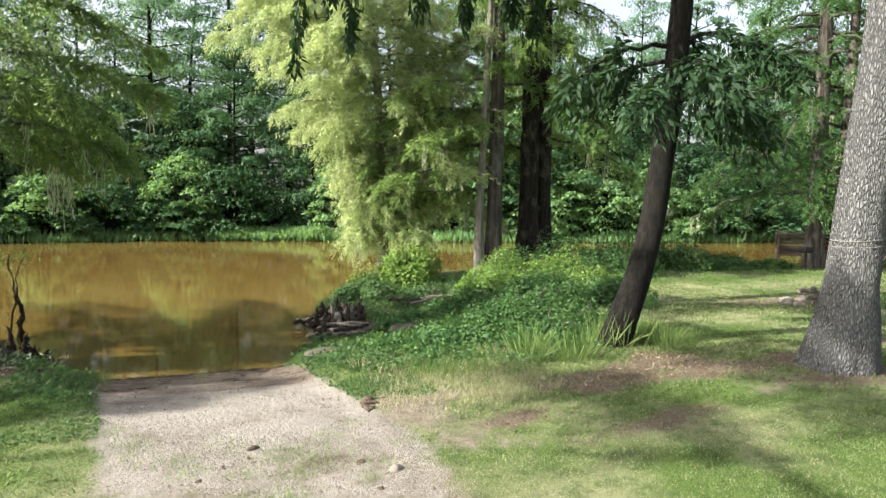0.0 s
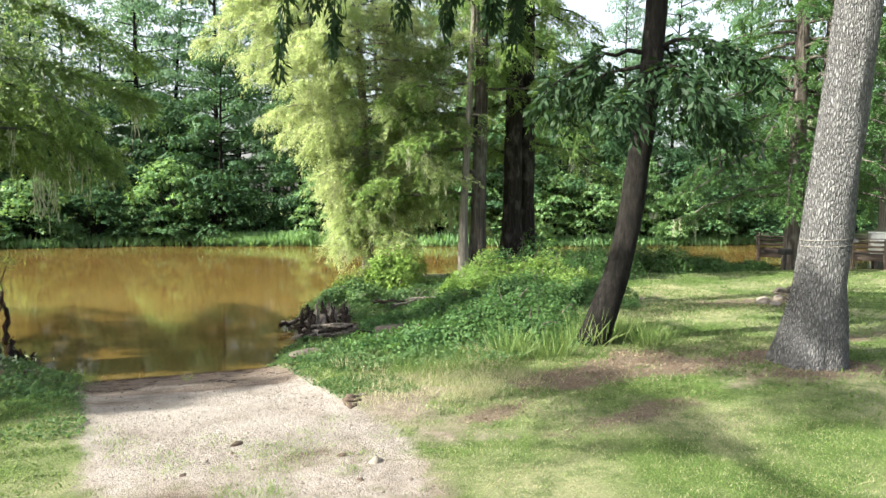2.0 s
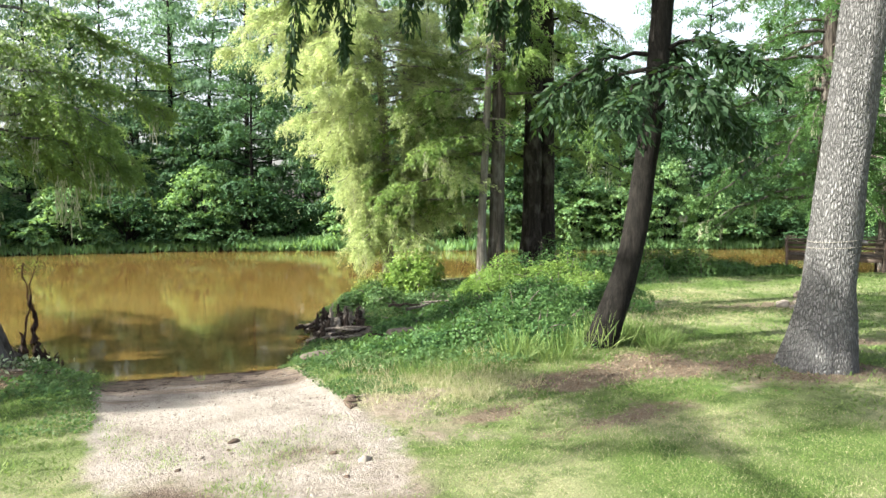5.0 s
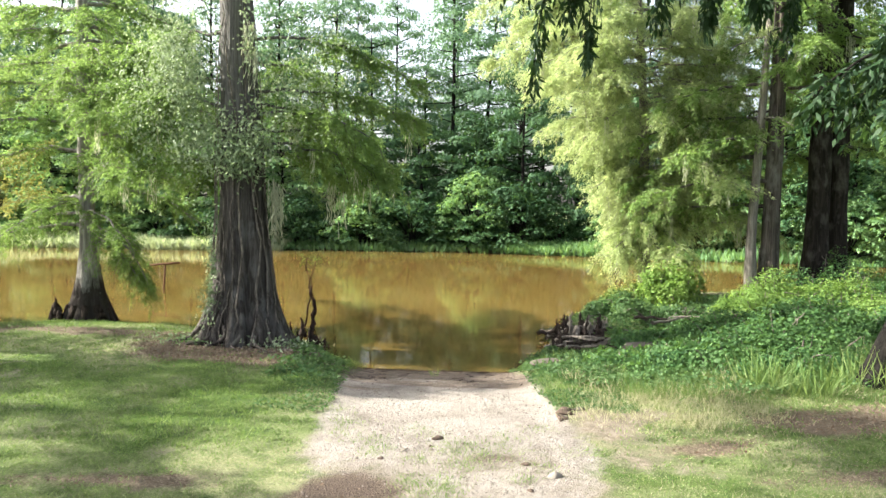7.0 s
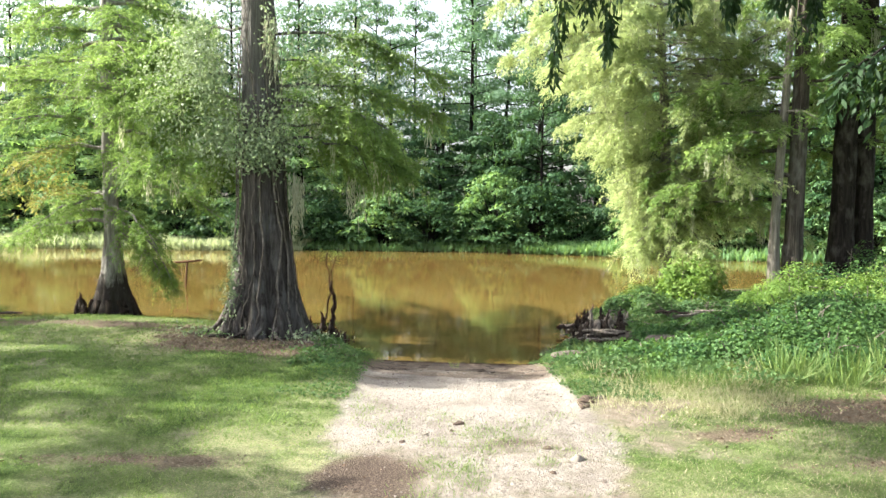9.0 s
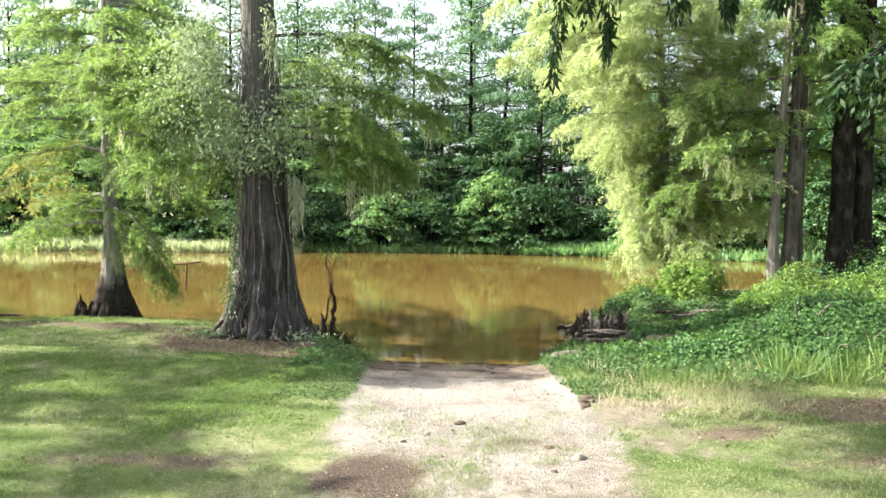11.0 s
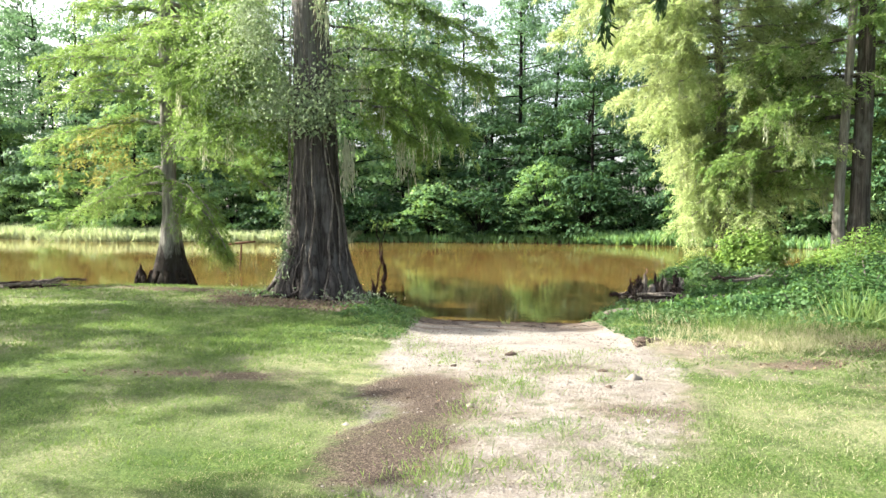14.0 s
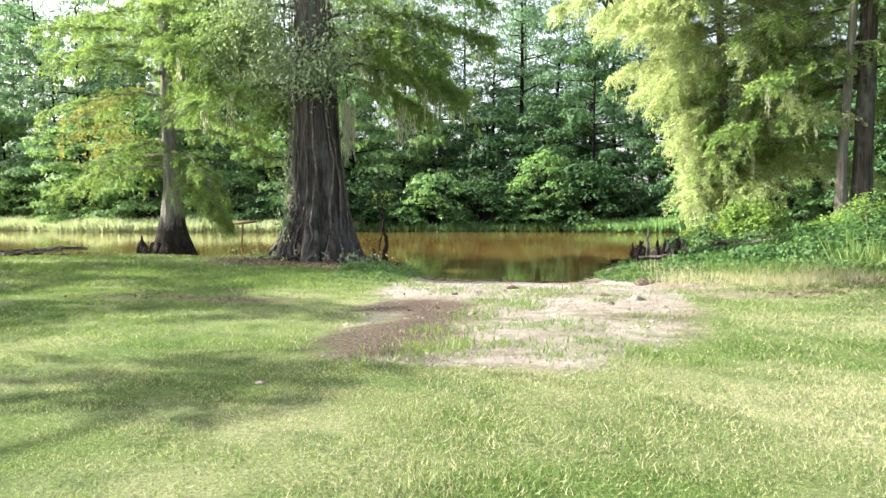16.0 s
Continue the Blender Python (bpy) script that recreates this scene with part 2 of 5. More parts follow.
# ---------------------------------------------------------------- mesh tools
class Geo:
    """Gathers vertices and faces, then makes one mesh of them."""

    def __init__(self):
        self.v, self.f, self.count = [], [], 0

    def add(self, verts, faces):
        self.f.append(np.asarray(faces, int) + self.count)
        self.v.append(np.asarray(verts, float))
        self.count += len(verts)
        return self

    def tube(self, pts, radii, sides=8, flute=0.0, lobes=5, rng=None, cap=True):
        """A tapered, slightly uneven tube along a line of points; flute: how deep the lobes of a swollen base go (per ring)."""
        pts = np.asarray(pts, float)
        radii = np.asarray(radii, float)
        k = len(pts)
        tang = np.gradient(pts, axis=0)
        tang /= np.linalg.norm(tang, axis=1)[:, None] + 1e-9
        ref = np.where(np.abs(tang[:, 2:3]) > 0.9, [[1.0, 0, 0]], [[0, 0, 1.0]])
        a = np.cross(ref, tang)
        a /= np.linalg.norm(a, axis=1)[:, None] + 1e-9
        b = np.cross(tang, a)
        th = np.linspace(0, 2 * np.pi, sides, endpoint=False)
        fl = np.broadcast_to(np.asarray(flute, float), (k,))
        wob = np.zeros((k, sides)) if rng is None else rng.normal(0, 0.035, (k, sides))
        r = radii[:, None] * (1 + fl[:, None] * (0.6 * np.sin(lobes * th + 0.7) + 0.4 * np.sin((lobes * 2 + 1) * th + 2))[None] + wob)
        ring = pts[:, None] + r[..., None] * (np.cos(th)[None, :, None] * a[:, None] + np.sin(th)[None, :, None] * b[:, None])
        idx = np.arange(k * sides).reshape(k, sides)
        nxt = np.roll(idx, -1, axis=1)
        quads = np.stack([idx[:-1], nxt[:-1], nxt[1:], idx[1:]], -1).reshape(-1, 4)
        self.add(ring.reshape(-1, 3), quads)
        if cap:
            top = self.count - sides
            self.v.append(pts[-1:] + tang[-1:] * radii[-1] * 0.4)
            self.count += 1
            n = np.arange(sides)
            self.f.append(np.stack([top + n, top + (n + 1) % sides, np.full(sides, self.count - 1), np.full(sides, self.count - 1)], -1))
        return self

    def leaves(self, p, way, length, width, rng, tilt=1.0, face=None, three=False, loose=0.55):
        """Rhombic leaf blades at p that point along way, each turned about its own length at random; three: three-cornered ones."""
        n = len(p)
        way = way / (np.linalg.norm(way, axis=1)[:, None] + 1e-9)
        rnd = rng.normal(size=(n, 3)) * (1, 1, tilt)
        if face is not None:
            rnd = face + loose * rng.normal(size=(n, 3))
        side = np.cross(way, rnd)
        side /= np.linalg.norm(side, axis=1)[:, None] + 1e-9
        L = np.broadcast_to(length, (n,))[:, None] * rng.uniform(0.7, 1.3, (n, 1))
        W = np.broadcast_to(width, (n,))[:, None] * rng.uniform(0.7, 1.3, (n, 1)) * 0.5
        if three:
            v = np.stack([p + side * W, p + way * L, p - side * W], 1).reshape(-1, 3)
            i = np.arange(3 * n).reshape(n, 3)
            self.add(v, np.concatenate([i, i[:, 2:]], 1))
            return self
        mid = p + way * L * 0.45
        v = np.stack([p, mid + side * W, p + way * L, mid - side * W], 1).reshape(-1, 3)
        self.add(v, np.arange(4 * n).reshape(n, 4))
        return self

    def mesh(self, name, material, smooth=False):
        me = bpy.data.meshes.new(name)
        v = np.concatenate(self.v)
        f = np.concatenate(self.f)
        tri = f[:, 2] == f[:, 3]
        sizes = np.where(tri, 3, 4)
        loops = f.reshape(-1)[np.stack([np.ones(len(f), bool)] * 3 + [~tri], 1).reshape(-1)]
        me.vertices.add(len(v))
        me.vertices.foreach_set("co", v.astype(np.float32).reshape(-1))
        me.loops.add(len(loops))
        me.loops.foreach_set("vertex_index", loops.astype(np.int32))
        me.polygons.add(len(f))
        me.polygons.foreach_set("loop_start", np.concatenate([[0], np.cumsum(sizes)[:-1]]).astype(np.int32))
        me.polygons.foreach_set("loop_total", sizes.astype(np.int32))
        if smooth:
            me.polygons.foreach_set("use_smooth", np.ones(len(f), bool))
        me.update(calc_edges=True)
        me.materials.append(material)
        return me


def part(name, geo, material, parent, label="", smooth=False, kind=""):
    """Links the gathered geometry as one mesh object under a thing; points are given in the thing's own frame."""
    ob = new(name, geo.mesh(name, material, smooth))
    ob.parent = parent
    return tagged(ob, label, kind=kind)


def thing(name, at, label, category, group="", kind=""):
    ob = new(name)
    ob.location = at
    ob.empty_display_size = 0.3
    return tagged(ob, label, category, group, kind)


def bend(points, n):
    """A smooth line of n points through a few given ones."""
    pts = np.asarray(points, float)
    s = np.concatenate([[0], np.cumsum(np.linalg.norm(np.diff(pts, axis=0), axis=1))])
    u = np.linspace(0, s[-1], n)
    lin = np.stack([np.interp(u, s, pts[:, k]) for k in range(3)], 1)
    for _ in range(max(1, n // len(pts))):
        lin[1:-1] = 0.25 * lin[:-2] + 0.5 * lin[1:-1] + 0.25 * lin[2:]
    return lin


def limb_line(start, az, length, rise, droop, n=9, rng=None):
    """A limb that leaves the trunk at an angle, then sags under its own weight."""
    s = np.linspace(0, 1, n)
    d = np.array([math.sin(az), math.cos(az), 0.0])
    side = np.array([d[1], -d[0], 0.0])
    w = 0.0 if rng is None else rng.normal(0, 0.08) * length
    p = np.asarray(start)[None] + d * (s * length)[:, None] + side * (w * s * s)[:, None]
    p[:, 2] += rise * length * s - droop * length * s * s
    if rng is not None:
        p[1:] += rng.normal(0, 0.012 * length, (n - 1, 3))
    return p


def along(line, u):
    x = np.asarray(u) * (len(line) - 1)
    i = np.clip(x.astype(int), 0, len(line) - 2)
    f = (x - i)[:, None]
    return line[i] * (1 - f) + line[i + 1] * f, line[i + 1] - line[i]


def twig_leaves(geo, line, twigs, twig_len, per, leaf, rng, sag=0.5, begin=0.15, flat=0.35, wood=None, spread=0.05, blade=True):
    """Twigs to both sides of a limb, each set with leaf blades."""
    u = rng.uniform(begin, 1.0, twigs) ** 0.85
    p0, tang = along(line, u)
    tang = tang / (np.linalg.norm(tang, axis=1)[:, None] + 1e-9)
    side = np.cross(tang, [0, 0, 1.0])
    side /= np.linalg.norm(side, axis=1)[:, None] + 1e-9
    sgn = rng.choice([-1.0, 1.0], twigs)[:, None]
    way = 0.55 * tang + sgn * side * rng.uniform(0.4, 1.0, (twigs, 1)) + rng.normal(0, flat, (twigs, 3)) * (0.4, 0.4, 1)
    way /= np.linalg.norm(way, axis=1)[:, None]
    tl = twig_len * rng.uniform(0.45, 1.2, twigs) * (1.15 - 0.5 * u)
    if wood is not None:
        for a, w, l in list(zip(p0, way, tl))[::4]:
            s = np.linspace(0, 1, 4)[:, None]
            q = a + w * s * l - np.array([0, 0, 1.0]) * sag * l * s * s
            wood.tube(q, np.linspace(0.012, 0.004, 4), 3, cap=False)
    s = rng.uniform(0.05, 1.0, (twigs, per))
    L = tl[:, None]
    q = p0[:, None] + way[:, None] * (s * L)[..., None]
    q[..., 2] -= sag * L * s * s
    q += rng.normal(0, spread, q.shape)
    t2 = way[:, None] + np.zeros_like(q)
    t2[..., 2] -= 2 * sag * s
    w2 = np.cross(t2, [0, 0, 1.0])
    lv = t2 * 0.7 + w2 * rng.choice([-1.0, 1.0], (twigs, per))[..., None] * 0.8 + rng.normal(0, 0.35, q.shape)
    # feathery sprays lie flat, broad leaves turn every way
    geo.leaves(q.reshape(-1, 3), lv.reshape(-1, 3), leaf[0], leaf[1], rng, face=np.array([[0, 0, 1.0]]) if blade else None, three=blade, loose=0.95)


def moss_strands(geo, p, rng, longest=0.9, n=14):
    """Strands of moss that hang from one place in tatters."""
    for a in p:
        k = rng.integers(n // 2, n)
        for _ in range(k):
            l = rng.uniform(0.3, 1.0) * longest
            m = max(3, int(l / 0.12))
            q = np.repeat((a + rng.normal(0, 0.06, 3))[None], m, 0)
            q[:, 2] -= np.linspace(0, l, m)
            q[:, :2] += np.cumsum(rng.normal(0, 0.012, (m, 2)), 0)
            geo.leaves(q, np.repeat([[0, 0, -1.0]], m, 0) + rng.normal(0, 0.15, (m, 3)), 0.2, 0.028, rng)


# ---------------------------------------------------------------- ground and river
NEAR_BANK = [(-200, -40), (-60, -14), (-30, -4), (-16, 0.8), (-12.5, 3.2), (-9.6, 4.9), (-6, 4.4), (-4.5, 3.6), (-2.5, 3.2), (-1.2, 1.8), (0, 0),
             (3.7, 0), (4.6, 2), (5.0, 4.5), (5.6, 7), (6.8, 9.5), (8.3, 12.6), (9.5, 14.5), (13, 15), (18, 14.5), (24, 12.5), (28.5, 11.8),
             (34, 10.5), (45, 9), (70, 8), (200, 30)]
FAR_BANK = [(200, 52), (70, 31), (45, 30), (33, 32), (20, 36), (9, 39.5), (-1, 41.9), (-15, 41.5), (-26, 40), (-36, 40.5), (-47, 44), (-80, 50), (-200, 60)]
RIVER = np.array(NEAR_BANK + FAR_BANK, float)


def river_distance(x, y):
    """How far a place lies from the water's edge: positive on land, negative in the water."""
    p = np.stack([x, y], -1)
    best = np.full(x.shape, 1e9)
    inside = np.zeros(x.shape, bool)
    for a, b in zip(RIVER, np.roll(RIVER, -1, 0)):
        d = b - a
        u = np.clip(((p - a) @ d) / (d @ d), 0, 1)
        best = np.minimum(best, np.linalg.norm(p - a - u[..., None] * d, axis=-1))
        cross = (a[1] > y) != (b[1] > y)
        inside ^= cross & (x < (b[0] - a[0]) * (y - a[1]) / (b[1] - a[1] + 1e-12) + a[0])
    return np.where(inside, -best, best)


def wave(x, y, k, seed):
    r = np.random.default_rng(seed)
    out = np.zeros(np.shape(x))
    for _ in range(7):
        a, ph, f = r.uniform(0, 2 * np.pi), r.uniform(0, 2 * np.pi), k * r.uniform(0.5, 1.8)
        out = out + np.sin((x * math.cos(a) + y * math.sin(a)) * f + ph)
    return out / 7


def strip(x, y, soft=0.25):
    """The launching ramp: a strip of packed gravel and soil from the lawn down into the river."""
    x = x + 0.16 * wave(x, y, 2.2, 51) + 0.12 * wave(x, y, 6.5, 52)
    left = np.interp(-y, [-3, 0, 4.4, 6.4, 8.8, 11.3], [-0.1, 0.0, 0.36, 0.66, 1.0, 1.45])
    right = np.interp(-y, [-3, 0, 3.2, 4.7, 6.8, 8.2, 10.2, 11.5], [3.6, 3.72, 4.2, 4.35, 4.75, 4.5, 4.05, 3.2])
    return np.clip((x - left) / soft + 0.5, 0, 1) * np.clip((right - x) / soft + 0.5, 0, 1) * np.clip((y + 11.6) / 0.4, 0, 1)


def ramp_mask(x, y):
    return strip(x, y, 0.75) * np.clip((y + 7.0) / 2.0, 0, 1)


def height(x, y):
    x, y = np.asarray(x, float), np.asarray(y, float)
    d = river_distance(x, y)
    bank = np.where(d > 0, 0.16 * np.clip(d / 0.5, 0, 1) + 0.42 * (1 - np.exp(-np.maximum(d, 0) / 3.2)), np.maximum(-0.35 + 0.35 * np.exp(np.minimum(d, 0) / 0.8), -0.35) * 1.0)
    bank = np.where(d < 0, -1.4 * (1 - np.exp(d / 2.5)), bank)
    ramp = np.clip(-y * 0.085, -1.4, 0.52)
    m = ramp_mask(x, y)
    z = bank * (1 - m) + np.where(y < 0.5, ramp, bank) * m
    far = np.clip((y - 38) / 40, 0, 1) * np.clip(d, 0, 40) * 0.02
    rise = 0.14 * np.clip((x - 6) / 6, 0, 1) * np.clip(d / 5, 0, 1)
    return z + far + rise + np.where(d > 0.3, 1, 0) * (0.03 * wave(x, y, 0.9, 3) + 0.012 * wave(x, y, 4.0, 5))


def axis(fine0, fine1, step, lo, hi):
    mid = np.arange(fine0, fine1, step)
    up = fine1 + np.cumsum(step * 1.18 ** np.arange(1, 60))
    dn = fine0 - np.cumsum(step * 1.18 ** np.arange(1, 60))
    return np.concatenate([np.r_[dn[dn > lo][::-1]], mid, up[up < hi]])


def spot(x, y, cx, cy, rx, ry, turn=0.0):
    c, s = math.cos(turn), math.sin(turn)
    u, v = (x - cx) * c + (y - cy) * s, -(x - cx) * s + (y - cy) * c
    return 1.25 - np.sqrt((u / rx) ** 2 + (v / ry) ** 2)


def ragged(x, y):
    return wave(x, y, 1.6, 11) * 0.5 + wave(x, y, 4.5, 12) * 0.4 + wave(x, y, 11.0, 13) * 0.25


def litter_mask(x, y):
    """Leaf litter and worn turf: at the foot of trees, by the vines and in a few bare places."""
    m = np.maximum.reduce([spot(x, y, 9.0, -5.2, 2.4, 0.7, -0.1), spot(x, y, 6.4, -6.1, 1.1, 0.4, 0.3) * 0.8, spot(x, y, 12.8, -6.6, 1.5, 0.8), spot(x, y, -2.4, -0.4, 3.2, 1.4) * 1.15,
                           spot(x, y, -7.5, 1.6, 4.2, 0.9), spot(x, y, 18.3, 0.4, 3.2, 0.6, -0.1), spot(x, y, -11.4, 1.4, 2.2, 0.6), spot(x, y, -1.3, -8.1, 2.0, 0.3, 0.1) * 0.8,
                           spot(x, y, 10.4, -4.4, 1.9, 0.9), spot(x, y, 11.6, -5.2, 3.0, 0.7, -0.1) * 0.85, spot(x, y, 8.0, -7.2, 1.7, 0.4, 0.1) * 0.75, spot(x, y, 15.5, -4.6, 2.2, 0.5, -0.1) * 0.8])
    return np.clip(m * 1.2 + ragged(x, y) * 1.0, 0, 1)


def dirt_mask(x, y):
    """Pale bare soil along the ramp and at its head."""
    head = strip(x, y, 0.7) * np.clip((-y - 5.5) / 1.5, 0, 1)
    return np.clip(np.maximum.reduce([spot(x, y, 4.9, -5.6, 0.9, 1.5), head * 0.78, spot(x, y, 5.0, -7.2, 1.0, 1.3, 0.2) * 0.7, spot(x, y, 6.0, -4.6, 1.7, 0.8, 0.1) * 0.55, spot(x, y, 14.6, 1.8, 2.6, 1.1, 0.3) * 0.6]) + ragged(x, y) * 1.0, 0, 1)


def damp_mask(x, y):
    """Dark damp soil at the ramp's head."""
    m = np.maximum(spot(x, y, 1.45, -8.2, 0.75, 0.8, 0.5), np.maximum(spot(x, y, 1.7, -10.0, 0.65, 1.4, -0.2) * 0.95, np.maximum(spot(x, y, 3.2, -7.0, 0.75, 0.35, -0.1) * 0.38, spot(x, y, 3.6, -8.9, 0.8, 0.3, 0.2) * 0.3)))
    return np.clip(m * 1.5 + ragged(x, y) * 1.2, 0, 1)


def mud_mask(x, y):
    """River mud washed over the ramp's lower end, in streaks that also stand for branch shadows."""
    return strip(x, y) * np.clip((y + 3.0) / 2.2 + 0.75 * wave(x * 0.6 + y * 0.2, y * 3, 2.0, 21), 0, 1)


def grid_ground():
    xs, ys = axis(-15, 20, 0.24, -900, 900), axis(-17, 16, 0.24, -900, 900)
    X, Y = np.meshgrid(xs, ys)
    Z = height(X, Y)
    g = Geo()
    i = np.arange(X.size).reshape(X.shape)
    g.add(np.stack([X, Y, Z], -1).reshape(-1, 3), np.stack([i[:-1, :-1], i[:-1, 1:], i[1:, 1:], i[1:, :-1]], -1).reshape(-1, 4))
    me = g.mesh("ground", ground_material(), True)
    for name, val in (("soil", dirt_mask(X, Y)), ("litter", litter_mask(X, Y)), ("gravel", strip(X, Y, 0.5) * (0.62 + 0.38 * np.clip((Y + 7.5) / 2, 0, 1)) * np.clip(1 - 0.6 * damp_mask(X, Y), 0, 1)), ("damp", damp_mask(X, Y)), ("mud", mud_mask(X, Y)), ("wet", np.clip(1 - river_distance(X, Y) / 0.5, 0, 1))):
        a = me.attributes.new(name, "FLOAT", "POINT")
        a.data.foreach_set("value", val.astype(np.float32).reshape(-1))
    return tagged(new("ground", me), "mown green lawn with bare soil patches sloping to the river", "ground", kind="structure")


def ground_material():
    n = Nodes("lawn_and_soil")
    v = n.coords()
    fine, mid, wide = n.noise(v, 38.0, 6.0, 0.7), n.noise(v, 5.0, 5.0), n.noise(v, 0.7, 3.0)
    grass = n.ramp(fine, (0.3, (0.03, 0.06, 0.014)), (0.55, (0.1, 0.155, 0.038)), (0.75, (0.25, 0.275, 0.125)))
    grass = n.mix(n.ramp(n.noise(v, 0.45, 2.0), (0.42, 0.0), (0.62, 0.85)), grass, n.ramp(fine, (0.35, (0.19, 0.2, 0.1)), (0.65, (0.36, 0.35, 0.22))))
    grass = n.mix(n.ramp(n.noise(v, 2.4, 5.0, 0.65), (0.5, 0.0), (0.62, 0.6)), grass, (0.045, 0.085, 0.02))
    grass = n.mix(n.ramp(n.noise(v, 110.0, 3.0), (0.52, 0.0), (0.62, 0.55)), grass, (0.03, 0.045, 0.016))
    soil = n.ramp(mid, (0.3, (0.1, 0.078, 0.06)), (0.55, (0.2, 0.165, 0.132)), (0.75, (0.29, 0.255, 0.21)))
    soil = n.mix(n.ramp(fine, (0.45, 0.0), (0.7, 0.55)), soil, (0.29, 0.265, 0.23))
    grit = n.add("ShaderNodeTexVoronoi", Scale=26.0)
    n.put(grit.inputs["Vector"], v)
    stones = n.mix(0.14, n.ramp(fine, (0.25, (0.15, 0.132, 0.117)), (0.5, (0.27, 0.245, 0.222)), (0.75, (0.4, 0.372, 0.345))), n.ramp(grit.outputs["Color"], (0.1, (0.12, 0.1, 0.09)), (0.9, (0.44, 0.41, 0.38))))
    stones = n.mix(n.ramp(n.noise(n.coords((1.0, 0.6, 1)), 1.7, 5.0, 0.65), (0.47, 0.0), (0.68, 0.75)), stones, (0.125, 0.1, 0.084))
    stones = n.mix(n.ramp(wide, (0.4, 0.0), (0.7, 0.6)), stones, (0.35, 0.325, 0.296))
    edge = n.math("ADD", n.attr("soil"), n.math("MULTIPLY", n.math("SUBTRACT", mid, 0.5), 0.9))
    c = n.mix(n.ramp(edge, (0.3, 0.0), (0.8, 0.95)), grass, soil)
    leafy = n.ramp(fine, (0.3, (0.055, 0.04, 0.03)), (0.5, (0.13, 0.1, 0.075)), (0.72, (0.27, 0.22, 0.165)))
    lit = n.math("ADD", n.attr("litter"), n.math("MULTIPLY", n.math("SUBTRACT", mid, 0.5), 1.1))
    c = n.mix(n.ramp(lit, (0.3, 0.0), (0.8, 0.95)), c, leafy)
    g = n.math("ADD", n.attr("gravel"), n.math("MULTIPLY", n.math("SUBTRACT", mid, 0.5), 0.9))
    c = n.mix(n.ramp(g, (0.35, 0.0), (0.75, 1.0)), c, stones)
    w = n.math("ADD", n.attr("mud"), n.math("MULTIPLY", n.math("SUBTRACT", n.noise(n.coords((0.6, 3.0, 1)), 4.0, 5.0), 0.5), 0.9))
    c = n.mix(n.ramp(w, (0.3, 0.0), (0.62, 0.85)), c, n.ramp(fine, (0.3, (0.1, 0.075, 0.058)), (0.7, (0.2, 0.155, 0.125))))
    # dark streaks: debris and branch shadows painted into the mud colour
    shadow_streak = n.ramp(n.noise(n.coords((0.5, 3.2, 1)), 3.4, 6.0, 0.7, 0.6), (0.5, 0.0), (0.58, 0.85))
    c = n.mix(n.math("MULTIPLY", shadow_streak, n.attr("mud")), c, (0.05, 0.037, 0.029))
    k = n.math("ADD", n.attr("damp"), n.math("MULTIPLY", n.math("SUBTRACT", mid, 0.5), 0.8))
    c = n.mix(n.ramp(n.math("ADD", k, n.math("MULTIPLY", n.math("SUBTRACT", fine, 0.5), 1.9)), (0.38, 0.0), (0.9, 0.94)), c, n.ramp(n.noise(v, 55.0, 5.0, 0.7), (0.38, (0.022, 0.015, 0.012)), (0.5, (0.06, 0.042, 0.034)), (0.64, (0.17, 0.135, 0.11))))
    c = n.mix(n.math("MULTIPLY", n.attr("wet"), 0.7), c, (0.06, 0.042, 0.03))
    rough = n.math("ADD", fine, n.math("MULTIPLY", grit.outputs["Distance"], n.math("MULTIPLY", n.attr("gravel"), 0.45)))
    rough = n.math("ADD", rough, n.math("MULTIPLY", n.noise(v, 7.0, 5.0, 0.65), 1.2))
    return n.surface(c, 0.95, n.bump(rough, 1.0, 0.05), spec=0.15)


def water_material():
    n = Nodes("muddy_river_water")
    v = n.coords()
    silt = n.noise(v, 0.12, 3.0)
    c = n.ramp(silt, (0.35, (0.094, 0.062, 0.017)), (0.65, (0.122, 0.083, 0.025)))
    h = n.math("ADD", n.noise(n.coords((1, 1.6, 1)), 1.6, 2.0), n.math("MULTIPLY", n.noise(v, 9.0, 2.0), 0.25))
    m = n.surface(c, 0.02, n.bump(h, 0.055, 0.05), spec=0.5)
    n.t.nodes["Principled BSDF"].inputs["IOR"].default_value = 1.33
    return m


ground = grid_ground()
g = Geo().add([(-900, -60, 0), (900, -60, 0), (900, 120, 0), (-900, 120, 0)], [(0, 1, 2, 3)])
tagged(new("water", g.mesh("water", water_material())), "calm muddy brown river water with soft reflections", "water", kind="structure")


def ground_at(x, y):
    return float(height(np.array([x]), np.array([y]))[0])


